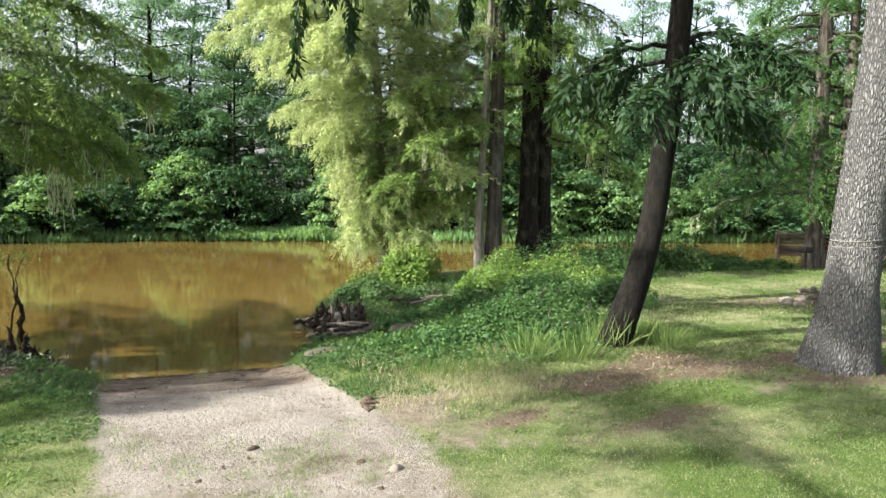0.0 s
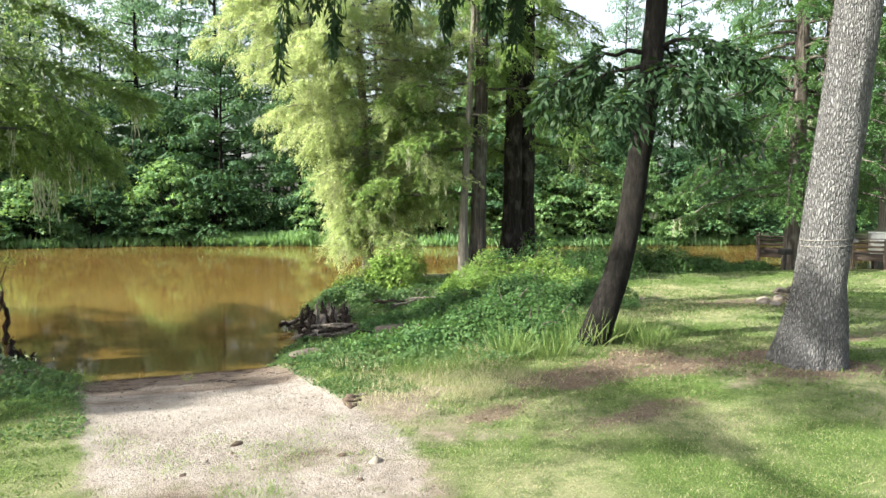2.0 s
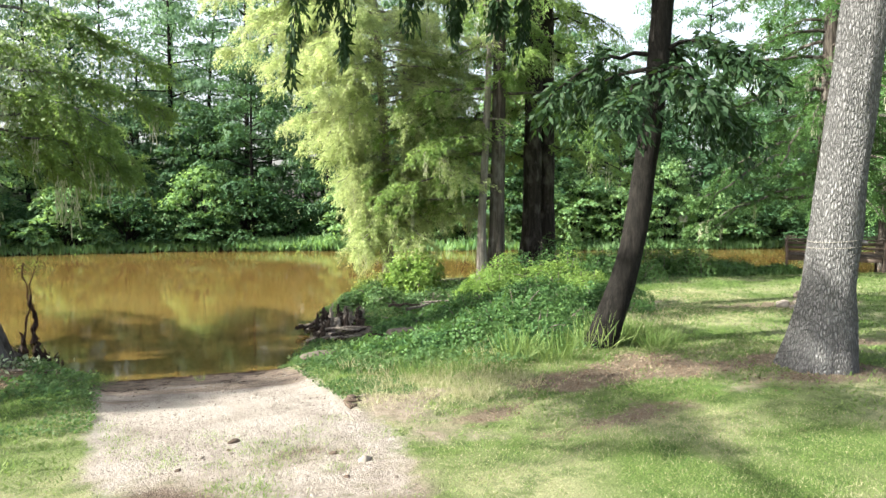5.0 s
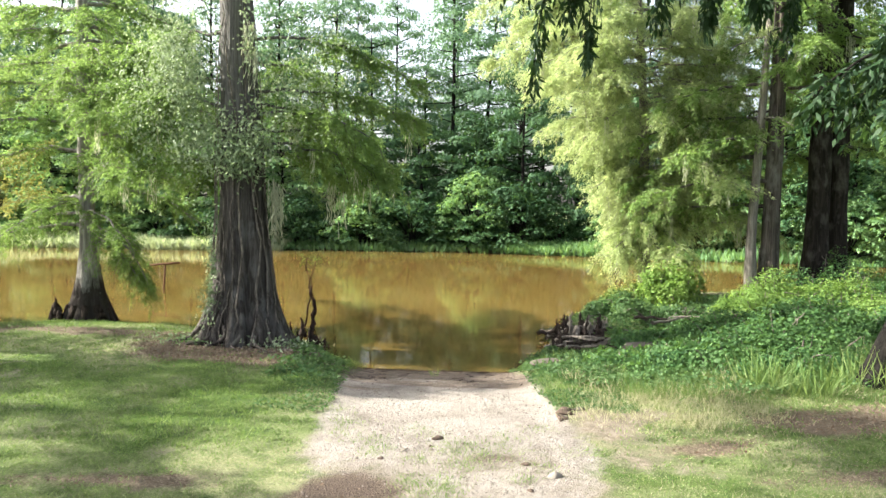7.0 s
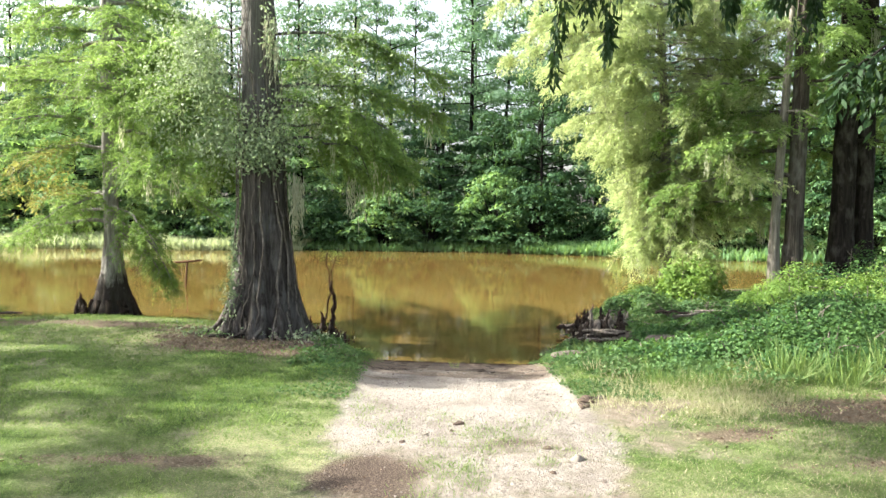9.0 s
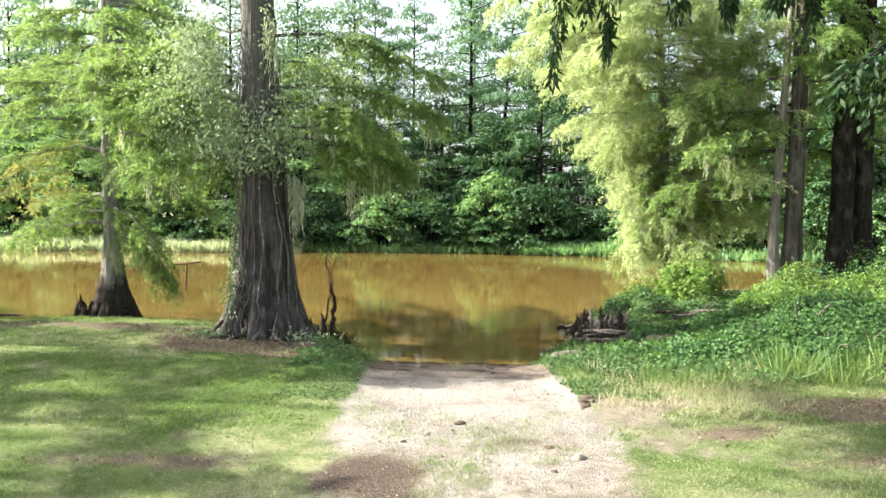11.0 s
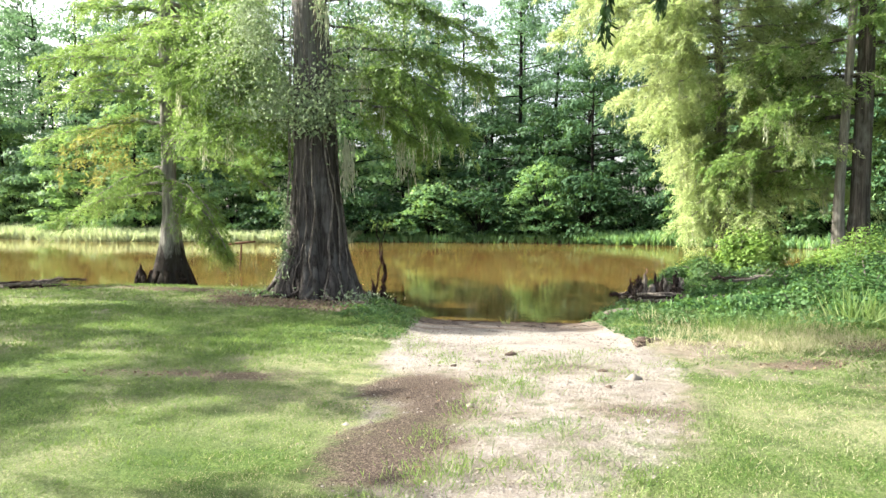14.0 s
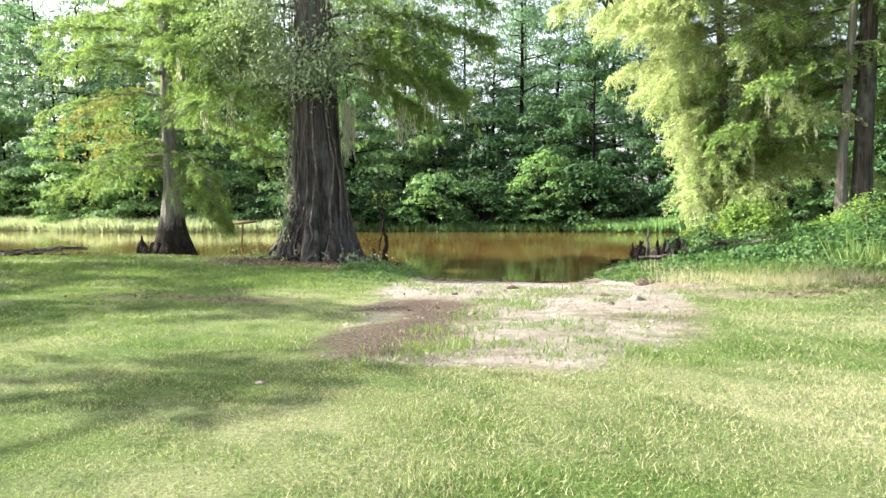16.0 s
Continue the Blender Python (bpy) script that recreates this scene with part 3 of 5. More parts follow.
# ---------------------------------------------------------------- trees
def make_tree(name, at, label, category, trunk, radii, bark, limbs, leaf_mat, leaf=(0.16, 0.045), twigs=26, per=14, twig_len=0.9, sag=0.55,
              flare=0.0, lobes=6, sides=18, seed=0, flat=0.35, group="", limb_r=0.06, spread=0.05, moss=0, crown_label="", far=False, begin=0.12, high=1e9, hanging=(), flare_h=1.1, bare_twigs=False, blade=True):
    """A tree: a trunk along given points with its radii, limbs as (z, azimuth degrees, length, rise, droop), and a crown of leaf blades."""
    rng = np.random.default_rng(seed)
    root = thing(name, at, label, category, group)
    rings = 10 if far else 34
    line = bend(trunk, rings)
    zr = np.interp(np.linspace(0, 1, rings), np.linspace(0, 1, len(radii)), radii)
    fl = flare * np.exp(-np.maximum(line[:, 2], 0) / flare_h)
    part("trunk", Geo().tube(line, zr, sides, fl, lobes, rng), bark, root, smooth=True)
    crown, wood, hang, boughs = Geo(), Geo(), Geo(), Geo()
    for z, az, length, rise, droop in limbs:
        i = int(np.argmin(np.abs(line[:, 2] - z)))
        start = line[i] + (0, 0, z - line[i][2])
        n = 6 if far else 10
        path = limb_line(start, radians(az), length, rise, droop, n, rng)
        r0 = min(zr[i] * 0.55, limb_r * (0.5 + length / 5))
        if far:
            boughs.tube(path, np.linspace(r0, 0.015, n), 3, cap=False)
        else:
            part("limb", Geo().tube(path, np.linspace(r0, 0.012, n), 6), bark, root, smooth=True)
        up = z > high
        k = max(4, int(twigs * length / 3 * (0.6 if up else 1.0)))
        twig_leaves(crown, path, k, twig_len, int(per * (0.5 if up else 1.0)), (leaf[0] * 1.6, leaf[1] * 2.0) if up else leaf, rng, sag, begin, flat, None if far or up or bare_twigs else wood, spread, blade)
        if moss and rng.random() < moss:
            moss_strands(hang, along(path, rng.uniform(0.4, 0.95, 2))[0], rng)
    for path in hanging:
        path = bend(path, 8)
        part("limb", Geo().tube(path, np.linspace(0.02, 0.006, 8), 5), bark, root, smooth=True)
        twig_leaves(crown, path, 22, 0.35, 10, leaf, rng, 1.6, 0.1, flat, None, 0.05, blade)
    if boughs.count:
        part("bough_mass", boughs, bark, root, kind="stuff")
    if wood.count:
        part("twig_mass", wood, bark, root, kind="stuff")
    if crown.count:
        part("crown", crown, leaf_mat, root, crown_label)
    if hang.count:
        part("moss", hang, M_MOSS, root, "grey hanging moss strands", kind="stuff")
    return root


def whorls(rng, z0, z1, n, length, rise=0.1, droop=0.35, toward=None, bias=0.0):
    """Limbs spread up a trunk; toward: the azimuth to which they grow longer."""
    out = []
    for k in range(n):
        z = z0 + (z1 - z0) * (k + rng.uniform(0, 0.8)) / n
        az = (k * 137.5 + rng.uniform(-25, 25)) % 360
        f = 1.0 if toward is None else 1 + bias * math.cos(radians(az - toward))
        out.append((z, az, length * f * rng.uniform(0.75, 1.15) * (1.0 - 0.45 * (z - z0) / (z1 - z0)), rise, droop * rng.uniform(0.7, 1.3)))
    return out


R = np.random.default_rng(4)

# the great vine-clad cypress at the head of the bank
A_AT = (-3.05, 1.35, ground_at(-3.05, 1.35) - 0.1)
great = make_tree("cypress_tree", A_AT, "old bald cypress with fluted dark base, vines and moss", "tree",
    [(0, 0, 0), (0.02, 0, 1), (0.0, 0, 3), (-0.08, 0, 6), (-0.2, 0, 10), (-0.2, 0, 21)],
    [1.15, 0.7, 0.58, 0.51, 0.46, 0.42, 0.39, 0.38, 0.36, 0.33, 0.3, 0.26, 0.22, 0.18, 0.15, 0.06], B_GREAT,
    [(4.9, 95, 3.8, 0.25, 0.45), (5.3, 70, 4.2, 0.3, 0.5), (5.6, 105, 3.6, 0.35, 0.5), (6.2, 85, 4.6, 0.3, 0.45), (4.6, 265, 3.0, 0.2, 0.35), (5.4, 285, 3.6, 0.3, 0.4),
     (5.9, 262, 3.8, 0.3, 0.4), (6.5, 275, 4.4, 0.25, 0.35), (7.0, 20, 3.6, 0.3, 0.3), (7.6, 75, 4.6, 0.2, 0.4), (7.8, 290, 4.6, 0.2, 0.35), (4.8, 45, 3.4, 0.2, 0.4), (4.7, 310, 3.2, 0.2, 0.4),
     (6.0, 15, 5.0, 0.25, 0.3), (7.0, 345, 5.0, 0.2, 0.3), (11.0, 175, 7.5, 0.2, 0.2)]
    + whorls(R, 9.4, 14, 5, 2.8, 0.2, 0.3, 200, 0.4), M_CYP, (0.12, 0.03), 58, 52, 1.0, 0.6, limb_r=0.035, spread=0.04, flare=0.24, lobes=9, sides=80, seed=11, moss=0.35, begin=0.28, high=9.3, flare_h=2.6)

# the smaller cypress that stands in the water's edge
small = make_tree("cypress_tree", (-9.2, 4.75, 0.0), "slender grey bald cypress with dark swollen wet base", "tree",
    [(0, 0, -0.2), (0.05, 0, 0.5), (0.05, 0, 2), (-0.05, 0, 6), (0, 0, 14)], [0.82, 0.42, 0.25, 0.21, 0.2, 0.19, 0.18, 0.17, 0.15, 0.12, 0.08, 0.03], B_FLOOD,
    [(2.6, 100, 2.2, 0.05, 0.8), (2.9, 112, 2.0, 0.0, 0.75), (2.7, 92, 2.0, 0.02, 0.85), (3.1, 104, 2.4, 0.0, 0.7), (3.4, 280, 3.0, 0.15, 0.4), (3.0, 255, 3.4, 0.2, 0.45), (3.7, 200, 2.6, 0.2, 0.5), (3.9, 300, 3.2, 0.2, 0.4), (4.2, 80, 3.4, 0.15, 0.45), (3.5, 130, 2.8, 0.1, 0.5)]
    + whorls(R, 4.6, 10.5, 18, 4.2, 0.15, 0.3) + whorls(R, 6.4, 9.8, 17, 4.8, 0.12, 0.25, 15, 0.55) + whorls(R, 10.5, 13.0, 4, 2.4, 0.15, 0.3), M_CYP, (0.12, 0.03), 46, 44, 0.95, 0.55, flare=0.2, sides=30, seed=12, high=12.5, spread=0.04)

# the sunlit young cypress on the point: layered sprays that reach farther out the higher they grow
young_limbs = []
for k in range(15):
    for j in range(6):
        z = 2.6 + 0.75 * k + R.uniform(-0.12, 0.22)
        az = R.uniform(0, 360) if j > 3 else R.uniform(195, 315)
        west = np.interp(z, [2.6, 3.6, 5.4, 8.0, 10.6, 13.5], [1.1, 1.5, 2.3, 4.6, 6.2, 6.4])
        east = np.interp(z, [2.6, 4.5, 6.0, 8.0, 13.5], [2.2, 2.9, 3.6, 4.2, 4.0])
        w = 0.5 + 0.5 * math.cos(radians(az - 262))
        young_limbs.append((z, az, (west * w + east * (1 - w)) * R.uniform(0.55, 1.05), 0.14, 0.3))
young_limbs += [(3.0 + 0.28 * k, 50 + (k * 61) % 110, 2.6 + 0.45 * ((k * 5) % 6), 0.14, 0.28) for k in range(30)]
young_limbs += [(1.9 + 0.16 * k, 215 + (k * 47) % 120, 1.0 + 0.12 * ((k * 3) % 5), 0.1, 0.5) for k in range(20)]
young_limbs += [(2.0 + 0.28 * k, 120 + (k * 53) % 120, 1.8 + 0.3 * (k % 4), 0.1, 0.4) for k in range(12)]
bright = make_tree("cypress_tree", (9.2, 11.4, ground_at(9.2, 11.4) - 0.1), "bright yellow-green young cypress leaning over the water", "tree",
    [(0, 0, 0), (-0.1, 0, 4), (-0.2, 0, 7), (-0.9, 0, 16)], [0.26, 0.2, 0.18, 0.16, 0.13, 0.09, 0.04], B_GREY,
    young_limbs, M_CYP_BRIGHT, (0.14, 0.034), 40, 46, 1.1, 0.6, seed=13, moss=0.22, spread=0.05, high=13.2, limb_r=0.035)

# twin-stemmed cypress and the dark pair behind it
def bank_tree(x, y, label, stems, bark, limbs, mat, seed):
    for k, (dx, dy, lean, r, h) in enumerate(stems):
        make_tree("cypress_tree", (x + dx, y + dy, ground_at(x + dx, y + dy) - 0.1), label, "tree",
                  [(0, 0, 0), (lean * 0.2, 0, 2), (lean * 0.5, 0, 6), (lean, 0, h)], [r * 1.5, r * 1.05, r, r * 0.92, r * 0.85, r * 0.7, r * 0.5, r * 0.15], bark,
                  limbs if k == 0 else [], mat, (0.17, 0.05), 34 if x < 20 else 26, 30, 1.0, 0.6, flare=0.15, seed=seed + k, moss=0.3, high=13.0, bare_twigs=x > 20)


bank_tree(12.7, 8.6, "tall grey-brown cypress trunk above the vine-covered bank", [(0, 0, 0.2, 0.27, 18)], B_CYP,
          [(3.4, 280, 4.2, 0.1, 0.25), (4.2, 265, 4.8, 0.1, 0.25), (5.0, 285, 5.0, 0.12, 0.3), (5.6, 250, 4.4, 0.1, 0.3), (6.3, 275, 4.6, 0.1, 0.25), (7.4, 260, 4.0, 0.05, 0.2)]
          + whorls(R, 6.5, 17, 22, 3.6, 0.15, 0.35), M_CYP, 20)
make_tree("cypress_tree", (12.15, 8.5, ground_at(12.15, 8.5) - 0.1), "thin pale leaning cypress stem", "tree",
          [(0, 0, 0), (-0.1, 0, 2), (0.1, 0, 6), (0.3, 0, 11)], [0.26, 0.16, 0.14, 0.13, 0.11, 0.05], B_GREY, whorls(R, 5.0, 10.5, 7, 2.0, 0.2, 0.4), M_CYP, (0.14, 0.036), seed=24, twigs=18, per=30)
bank_tree(14.9, 10.0, "dark reddish cypress trunk in deep shade", [(0, 0, 0.1, 0.36, 19)], B_RED, whorls(R, 5.0, 18, 30, 4.2, 0.15, 0.4), M_CYP, 26)
bank_tree(15.8, 10.3, "dark reddish cypress trunk in deep shade", [(0, 0, -0.1, 0.3, 18)], B_RED, whorls(R, 6.0, 17, 22, 3.8, 0.15, 0.4), M_CYP, 28)

# the leaning hickory with drooping leaves
hick_limbs = [(9.6, 301, 8.6, 0.08, 0.2), (9.8, 312, 6.6, 0.1, 0.18), (9.9, 290, 6.8, 0.1, 0.2), (10.0, 325, 5.6, 0.05, 0.16), (9.6, 276, 5.4, 0.05, 0.18), (9.3, 305, 4.2, 0.05, 0.22), (5.6, 240, 2.0, 0.25, 0.6),
              (5.9, 190, 1.8, 0.25, 0.6), (5.4, 120, 1.9, 0.2, 0.6), (5.8, 80, 2.3, 0.2, 0.55), (6.4, 150, 2.2, 0.3, 0.6), (6.3, 290, 2.4, 0.2, 0.6), (6.5, 60, 2.0, 0.2, 0.6),
              (6.0, 330, 2.2, 0.2, 0.5)]
make_tree("hickory_tree", (10.1, -2.9, ground_at(10.1, -2.9) - 0.1), "dark leaning hickory trunk, shade added to its bark, with drooping broad leaves", "tree",
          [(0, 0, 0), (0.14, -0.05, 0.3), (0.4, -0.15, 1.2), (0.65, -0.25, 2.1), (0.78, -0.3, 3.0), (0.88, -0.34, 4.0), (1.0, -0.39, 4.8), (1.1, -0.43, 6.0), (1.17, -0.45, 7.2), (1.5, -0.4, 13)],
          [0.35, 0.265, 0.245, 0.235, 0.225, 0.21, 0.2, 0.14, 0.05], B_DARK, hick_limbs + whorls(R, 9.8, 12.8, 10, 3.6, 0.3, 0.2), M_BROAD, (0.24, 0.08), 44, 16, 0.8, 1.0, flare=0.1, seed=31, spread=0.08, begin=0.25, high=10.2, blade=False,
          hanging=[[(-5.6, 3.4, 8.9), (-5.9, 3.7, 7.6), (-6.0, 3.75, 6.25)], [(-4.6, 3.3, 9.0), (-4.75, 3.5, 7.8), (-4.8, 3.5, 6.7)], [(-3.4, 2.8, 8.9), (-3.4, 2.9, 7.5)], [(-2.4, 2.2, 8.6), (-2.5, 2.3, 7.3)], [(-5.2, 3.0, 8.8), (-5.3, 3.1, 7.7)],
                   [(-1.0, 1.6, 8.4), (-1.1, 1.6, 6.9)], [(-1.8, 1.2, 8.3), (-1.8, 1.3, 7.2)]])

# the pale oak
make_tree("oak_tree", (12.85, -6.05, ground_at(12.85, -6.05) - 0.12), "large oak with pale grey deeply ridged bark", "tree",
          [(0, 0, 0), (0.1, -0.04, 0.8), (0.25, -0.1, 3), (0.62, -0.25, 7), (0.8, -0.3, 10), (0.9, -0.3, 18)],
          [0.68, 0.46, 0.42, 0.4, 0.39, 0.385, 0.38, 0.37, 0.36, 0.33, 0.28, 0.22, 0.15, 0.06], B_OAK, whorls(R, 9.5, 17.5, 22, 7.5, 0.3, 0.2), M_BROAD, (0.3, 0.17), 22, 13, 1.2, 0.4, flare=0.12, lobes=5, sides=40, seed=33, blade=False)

# cypresses beside the deck, with shade put into their leaf colour
bank_tree(29.5, 8.9, "mossy cypress beside the wooden deck", [(0, 0, 0.0, 0.36, 18), (0.85, -0.5, 0.5, 0.26, 17)], B_CYP, whorls(R, 3.6, 17, 64, 6.6, 0.1, 0.4), M_CYP_SHADE, 40)
bank_tree(36.5, 9.2, "mossy cypress beside the wooden deck", [(0, 0, -0.3, 0.4, 18)], B_GREY, whorls(R, 4.0, 17, 40, 6.0, 0.1, 0.4), M_CYP_SHADE, 42)
bank_tree(38.5, 13.0, "cypress behind the deck, shade painted into its leaves", [(0, 0, 0.0, 0.25, 15)], B_CYP, whorls(R, 4.4, 15, 36, 5.2, 0.1, 0.4), M_CYP_SHADE, 44)


# ---------------------------------------------------------------- far bank
def puff_tree(name, label, h, low, r, n, flatness, mat, bark, leaf, per, seed, trunk_r, group="trees on the far bank"):
    """A tree seen from afar: a forking trunk whose boughs carry rounded clumps of leaves; flatness: how flat the clumps lie."""
    q = np.random.default_rng(seed)
    root = thing(name, (0, 0, 0), label, "tree", group)
    line = bend([(0, 0, -0.3), (q.normal(0, 0.3), q.normal(0, 0.3), h * 0.5), (q.normal(0, 0.5), q.normal(0, 0.5), h * 0.96)], 10)
    part("trunk", Geo().tube(line, np.linspace(trunk_r, trunk_r * 0.2, 10), 7, rng=q), bark, root, smooth=True)
    crown, boughs = Geo(), Geo()
    for k in range(n):
        u = (k + q.uniform(0, 1)) / n
        z = low + (h - low) * u
        at, _ = along(line, np.array([min(0.98, z / h)]))
        reach = r * q.uniform(0.25, 1.0) * (math.sin(math.pi * min(1, 0.22 + 0.72 * u)) if flatness > 0.4 else 1.1 - 0.75 * u)
        az = k * 2.4 + q.uniform(-0.5, 0.5)
        c = at[0] + (math.sin(az) * reach, math.cos(az) * reach, q.normal(0, 0.3))
        s = q.uniform(0.65, 1.3) * r * (0.36 if flatness < 0.4 else 0.31)
        size = np.array([s, s, s * flatness * q.uniform(0.8, 1.2)])
        m = int(per * q.uniform(0.7, 1.3))
        d = q.normal(size=(m, 3))
        d[:, 2] = np.where(d[:, 2] < -0.3, -d[:, 2], d[:, 2])
        d /= np.linalg.norm(d, axis=1)[:, None]
        lump = 1 + 0.22 * np.sin(d[:, 0] * 6 + k) * np.cos(d[:, 1] * 7 + 2 * k) - np.abs(q.normal(0, 0.16, m))
        crown.leaves(c + d * lump[:, None] * size, np.cross(d, q.normal(size=(m, 3))) + (0, 0, -0.3), leaf[0], leaf[1], q, face=d + (0, 0, 0.4), three=True, loose=0.42)
        boughs.tube(bend([at[0] - (0, 0, 0.4), (at[0] + c) / 2 - (0, 0, 0.2), c], 5), np.linspace(trunk_r * 0.3, 0.02, 5), 3, cap=False)
    part("bough_mass", boughs, bark, root, kind="stuff")
    part("crown", crown, mat, root)
    return root


far_kinds = [puff_tree("broadleaf_tree", "dense broadleaf tree on the far bank, light and shade in its leaf colour", (11.0, 12.5, 14.0, 11.5, 13.0)[k], 0.8, 4.6 + 0.3 * (k % 2), 44, 0.5, M_FAR_LIT if k >= 3 else M_FAR, B_DARK, (0.26, 0.18), 205, 60 + k, 0.22) for k in range(5)]
tall_kinds = [puff_tree("pine_tree", "tall airy blue-green tree with layered branches", 21.0 + 2.5 * k, 4.5, 6.0, 36, 0.36, M_FAR_PINE, B_DARK, (0.4, 0.19), 180, 70 + k, 0.3) for k in range(4)]


def place_copies(kinds, spots, rng, low=0.8, high=1.2):
    used = set()
    for n, (x, y) in enumerate(spots):
        ob = kinds[n % len(kinds)]
        m = pose(x, y, ground_at(x, y), 0, 0, rng.uniform(0, 360)) @ Matrix.Diagonal((*[rng.uniform(low, high)] * 2, rng.uniform(low, high), 1))
        if ob.name not in used:
            used.add(ob.name)
            ob.matrix_basis = m
        else:
            copy_thing(ob, m)


R2 = np.random.default_rng(9)
def far_y(x):
    pts = sorted(FAR_BANK)
    return float(np.interp(x, [p[0] for p in pts], [p[1] for p in pts]))


spots = [(x + R2.uniform(-1.5, 1.5), far_y(x) + R2.uniform(3.0, 6.5)) for x in np.arange(-62, 72, 5.2)] + [(x + R2.uniform(-2, 2), far_y(x) + R2.uniform(9, 13)) for x in np.arange(-75, 90, 13)]
place_copies(far_kinds[:3], [p for p in spots if p[0] > -9], R2)

# these trees carry the sunlight of their stretch of bank in the leaf colour
place_copies(far_kinds[3:], [p for p in spots if p[0] <= -9] + [(24, 42), (29.5, 40.5), (35, 39.5), (40.5, 38)], R2)
place_copies(tall_kinds, [(x + R2.uniform(-2, 2), far_y(x) + R2.uniform(13, 34)) for x in np.arange(-90, 105, 8.0)] + [(-60, 58), (-54, 54), (-48, 60), (-43, 54), (-37, 57), (-31, 53), (-26, 56), (-20, 55), (-13, 57), (3, 61), (9, 59), (-4, 63), (15, 63), (-64, 50), (-57, 49), (-50, 51), (-45, 48), (-39, 50), (-33, 48), (-28, 50), (-17, 50), (6, 52), (12, 55), (-9, 54), (-68, 58), (-52, 64), (-40, 62), (-30, 60), (-22, 63), (-12, 62), (-1, 57), (0, 68), (20, 60), (26, 56), (30, 47), (37, 45), (44, 42), (51, 43), (59, 41), (68, 43)], R2, 0.82, 1.2)


q = np.random.default_rng(33)
x = q.uniform(-95, 110, 30000)
pts = sorted(FAR_BANK)
deep = q.uniform(5.0, 18, len(x))
y = np.interp(x, [p[0] for p in pts], [p[1] for p in pts]) + deep
z = height(x, y) + q.uniform(0, 1, len(x)) ** 1.3 * np.clip(2.0 + 0.45 * deep + 2.0 * wave(x, y, 0.5, 44), 1, 10)
g = Geo().leaves(np.stack([x, y, z], 1), q.normal(size=(len(x), 3)) + (0, 0, -0.4), 0.5, 0.36, q, face=np.array([[-0.2, -0.8, 0.7]]), three=True)
tagged(new("undergrowth", g.mesh("undergrowth", M_FAR)), "dense dark undergrowth filling the woods of the far bank", "undergrowth", kind="stuff")


# ---------------------------------------------------------------- bushes
def mound(name, label, at, rx, ry, h, mat, leaves, leaf, seed, group="", lumps=11, stems=B_DRIFT):
    """A heap of vines: a few rounded humps under a close cover of leaves, over a tangle of stems."""
    rng = np.random.default_rng(seed)
    root = thing(name, at, label, "bush" if "bush" in name else "vines", group)
    rho, az = np.sqrt(rng.uniform(0, 1, lumps)) * 0.72, np.arange(lumps) * 2.4 + rng.uniform(-0.4, 0.4, lumps)
    rho[0] = 0
    c = np.stack([rho * np.sin(az) * rx, rho * np.cos(az) * ry], 1)
    size = rng.uniform(0.3, 0.48, lumps)
    hh = h * (1 - 0.75 * rho ** 2) * rng.uniform(0.72, 1.0, lumps)
    hh[0] = h
    # leaves sit in sprays that stand out or lie deep, so that dark gaps open between them
    sprays = leaves // 14
    which = rng.integers(0, lumps, sprays)
    d = rng.normal(size=(sprays, 3))
    d[:, 2] = np.abs(d[:, 2])
    d /= np.linalg.norm(d, axis=1)[:, None]
    lump = 1 + 0.12 * np.sin(d[:, 0] * 7 + which) * np.cos(d[:, 1] * 6 + which * 2) + rng.normal(0, 0.09, sprays) + 0.22 * (rng.random(sprays) > 0.94)
    p = d * lump[:, None] * np.stack([rx * size[which], ry * size[which], hh[which]], -1)
    p[:, :2] += c[which]
    p, d = np.repeat(p, 14, 0), np.repeat(d, 14, 0)
    off = rng.normal(0, 1.5 * leaf[0], p.shape)
    off -= d * np.sum(off * d, 1)[:, None]
    p = p + off - d * (np.sum(off * off, 1) / (4.5 * leaf[0]))[:, None]
    way = off / leaf[0] + rng.normal(0, 0.5, p.shape) + (0, 0, -0.5)
    part("foliage", Geo().leaves(p, way, leaf[0], leaf[1], rng, face=d + (0, 0, 0.4), loose=0.4), mat, root)
    g = Geo()
    for k in range(lumps * 2):
        w = k % lumps
        top = np.array([*c[w], hh[w] * 0.9]) + rng.normal(0, 0.3, 3) * (rx * 0.6, ry * 0.6, 0.1)
        foot = np.array([*(c[w] * 0.7), -0.1])
        g.tube(bend([foot, (foot + top) / 2 + rng.normal(0, 0.15, 3), top], 7), np.linspace(0.03, 0.008, 7), 4, cap=False)
    part("stem_mass", g, stems, root, smooth=True, kind="stuff")
    return root


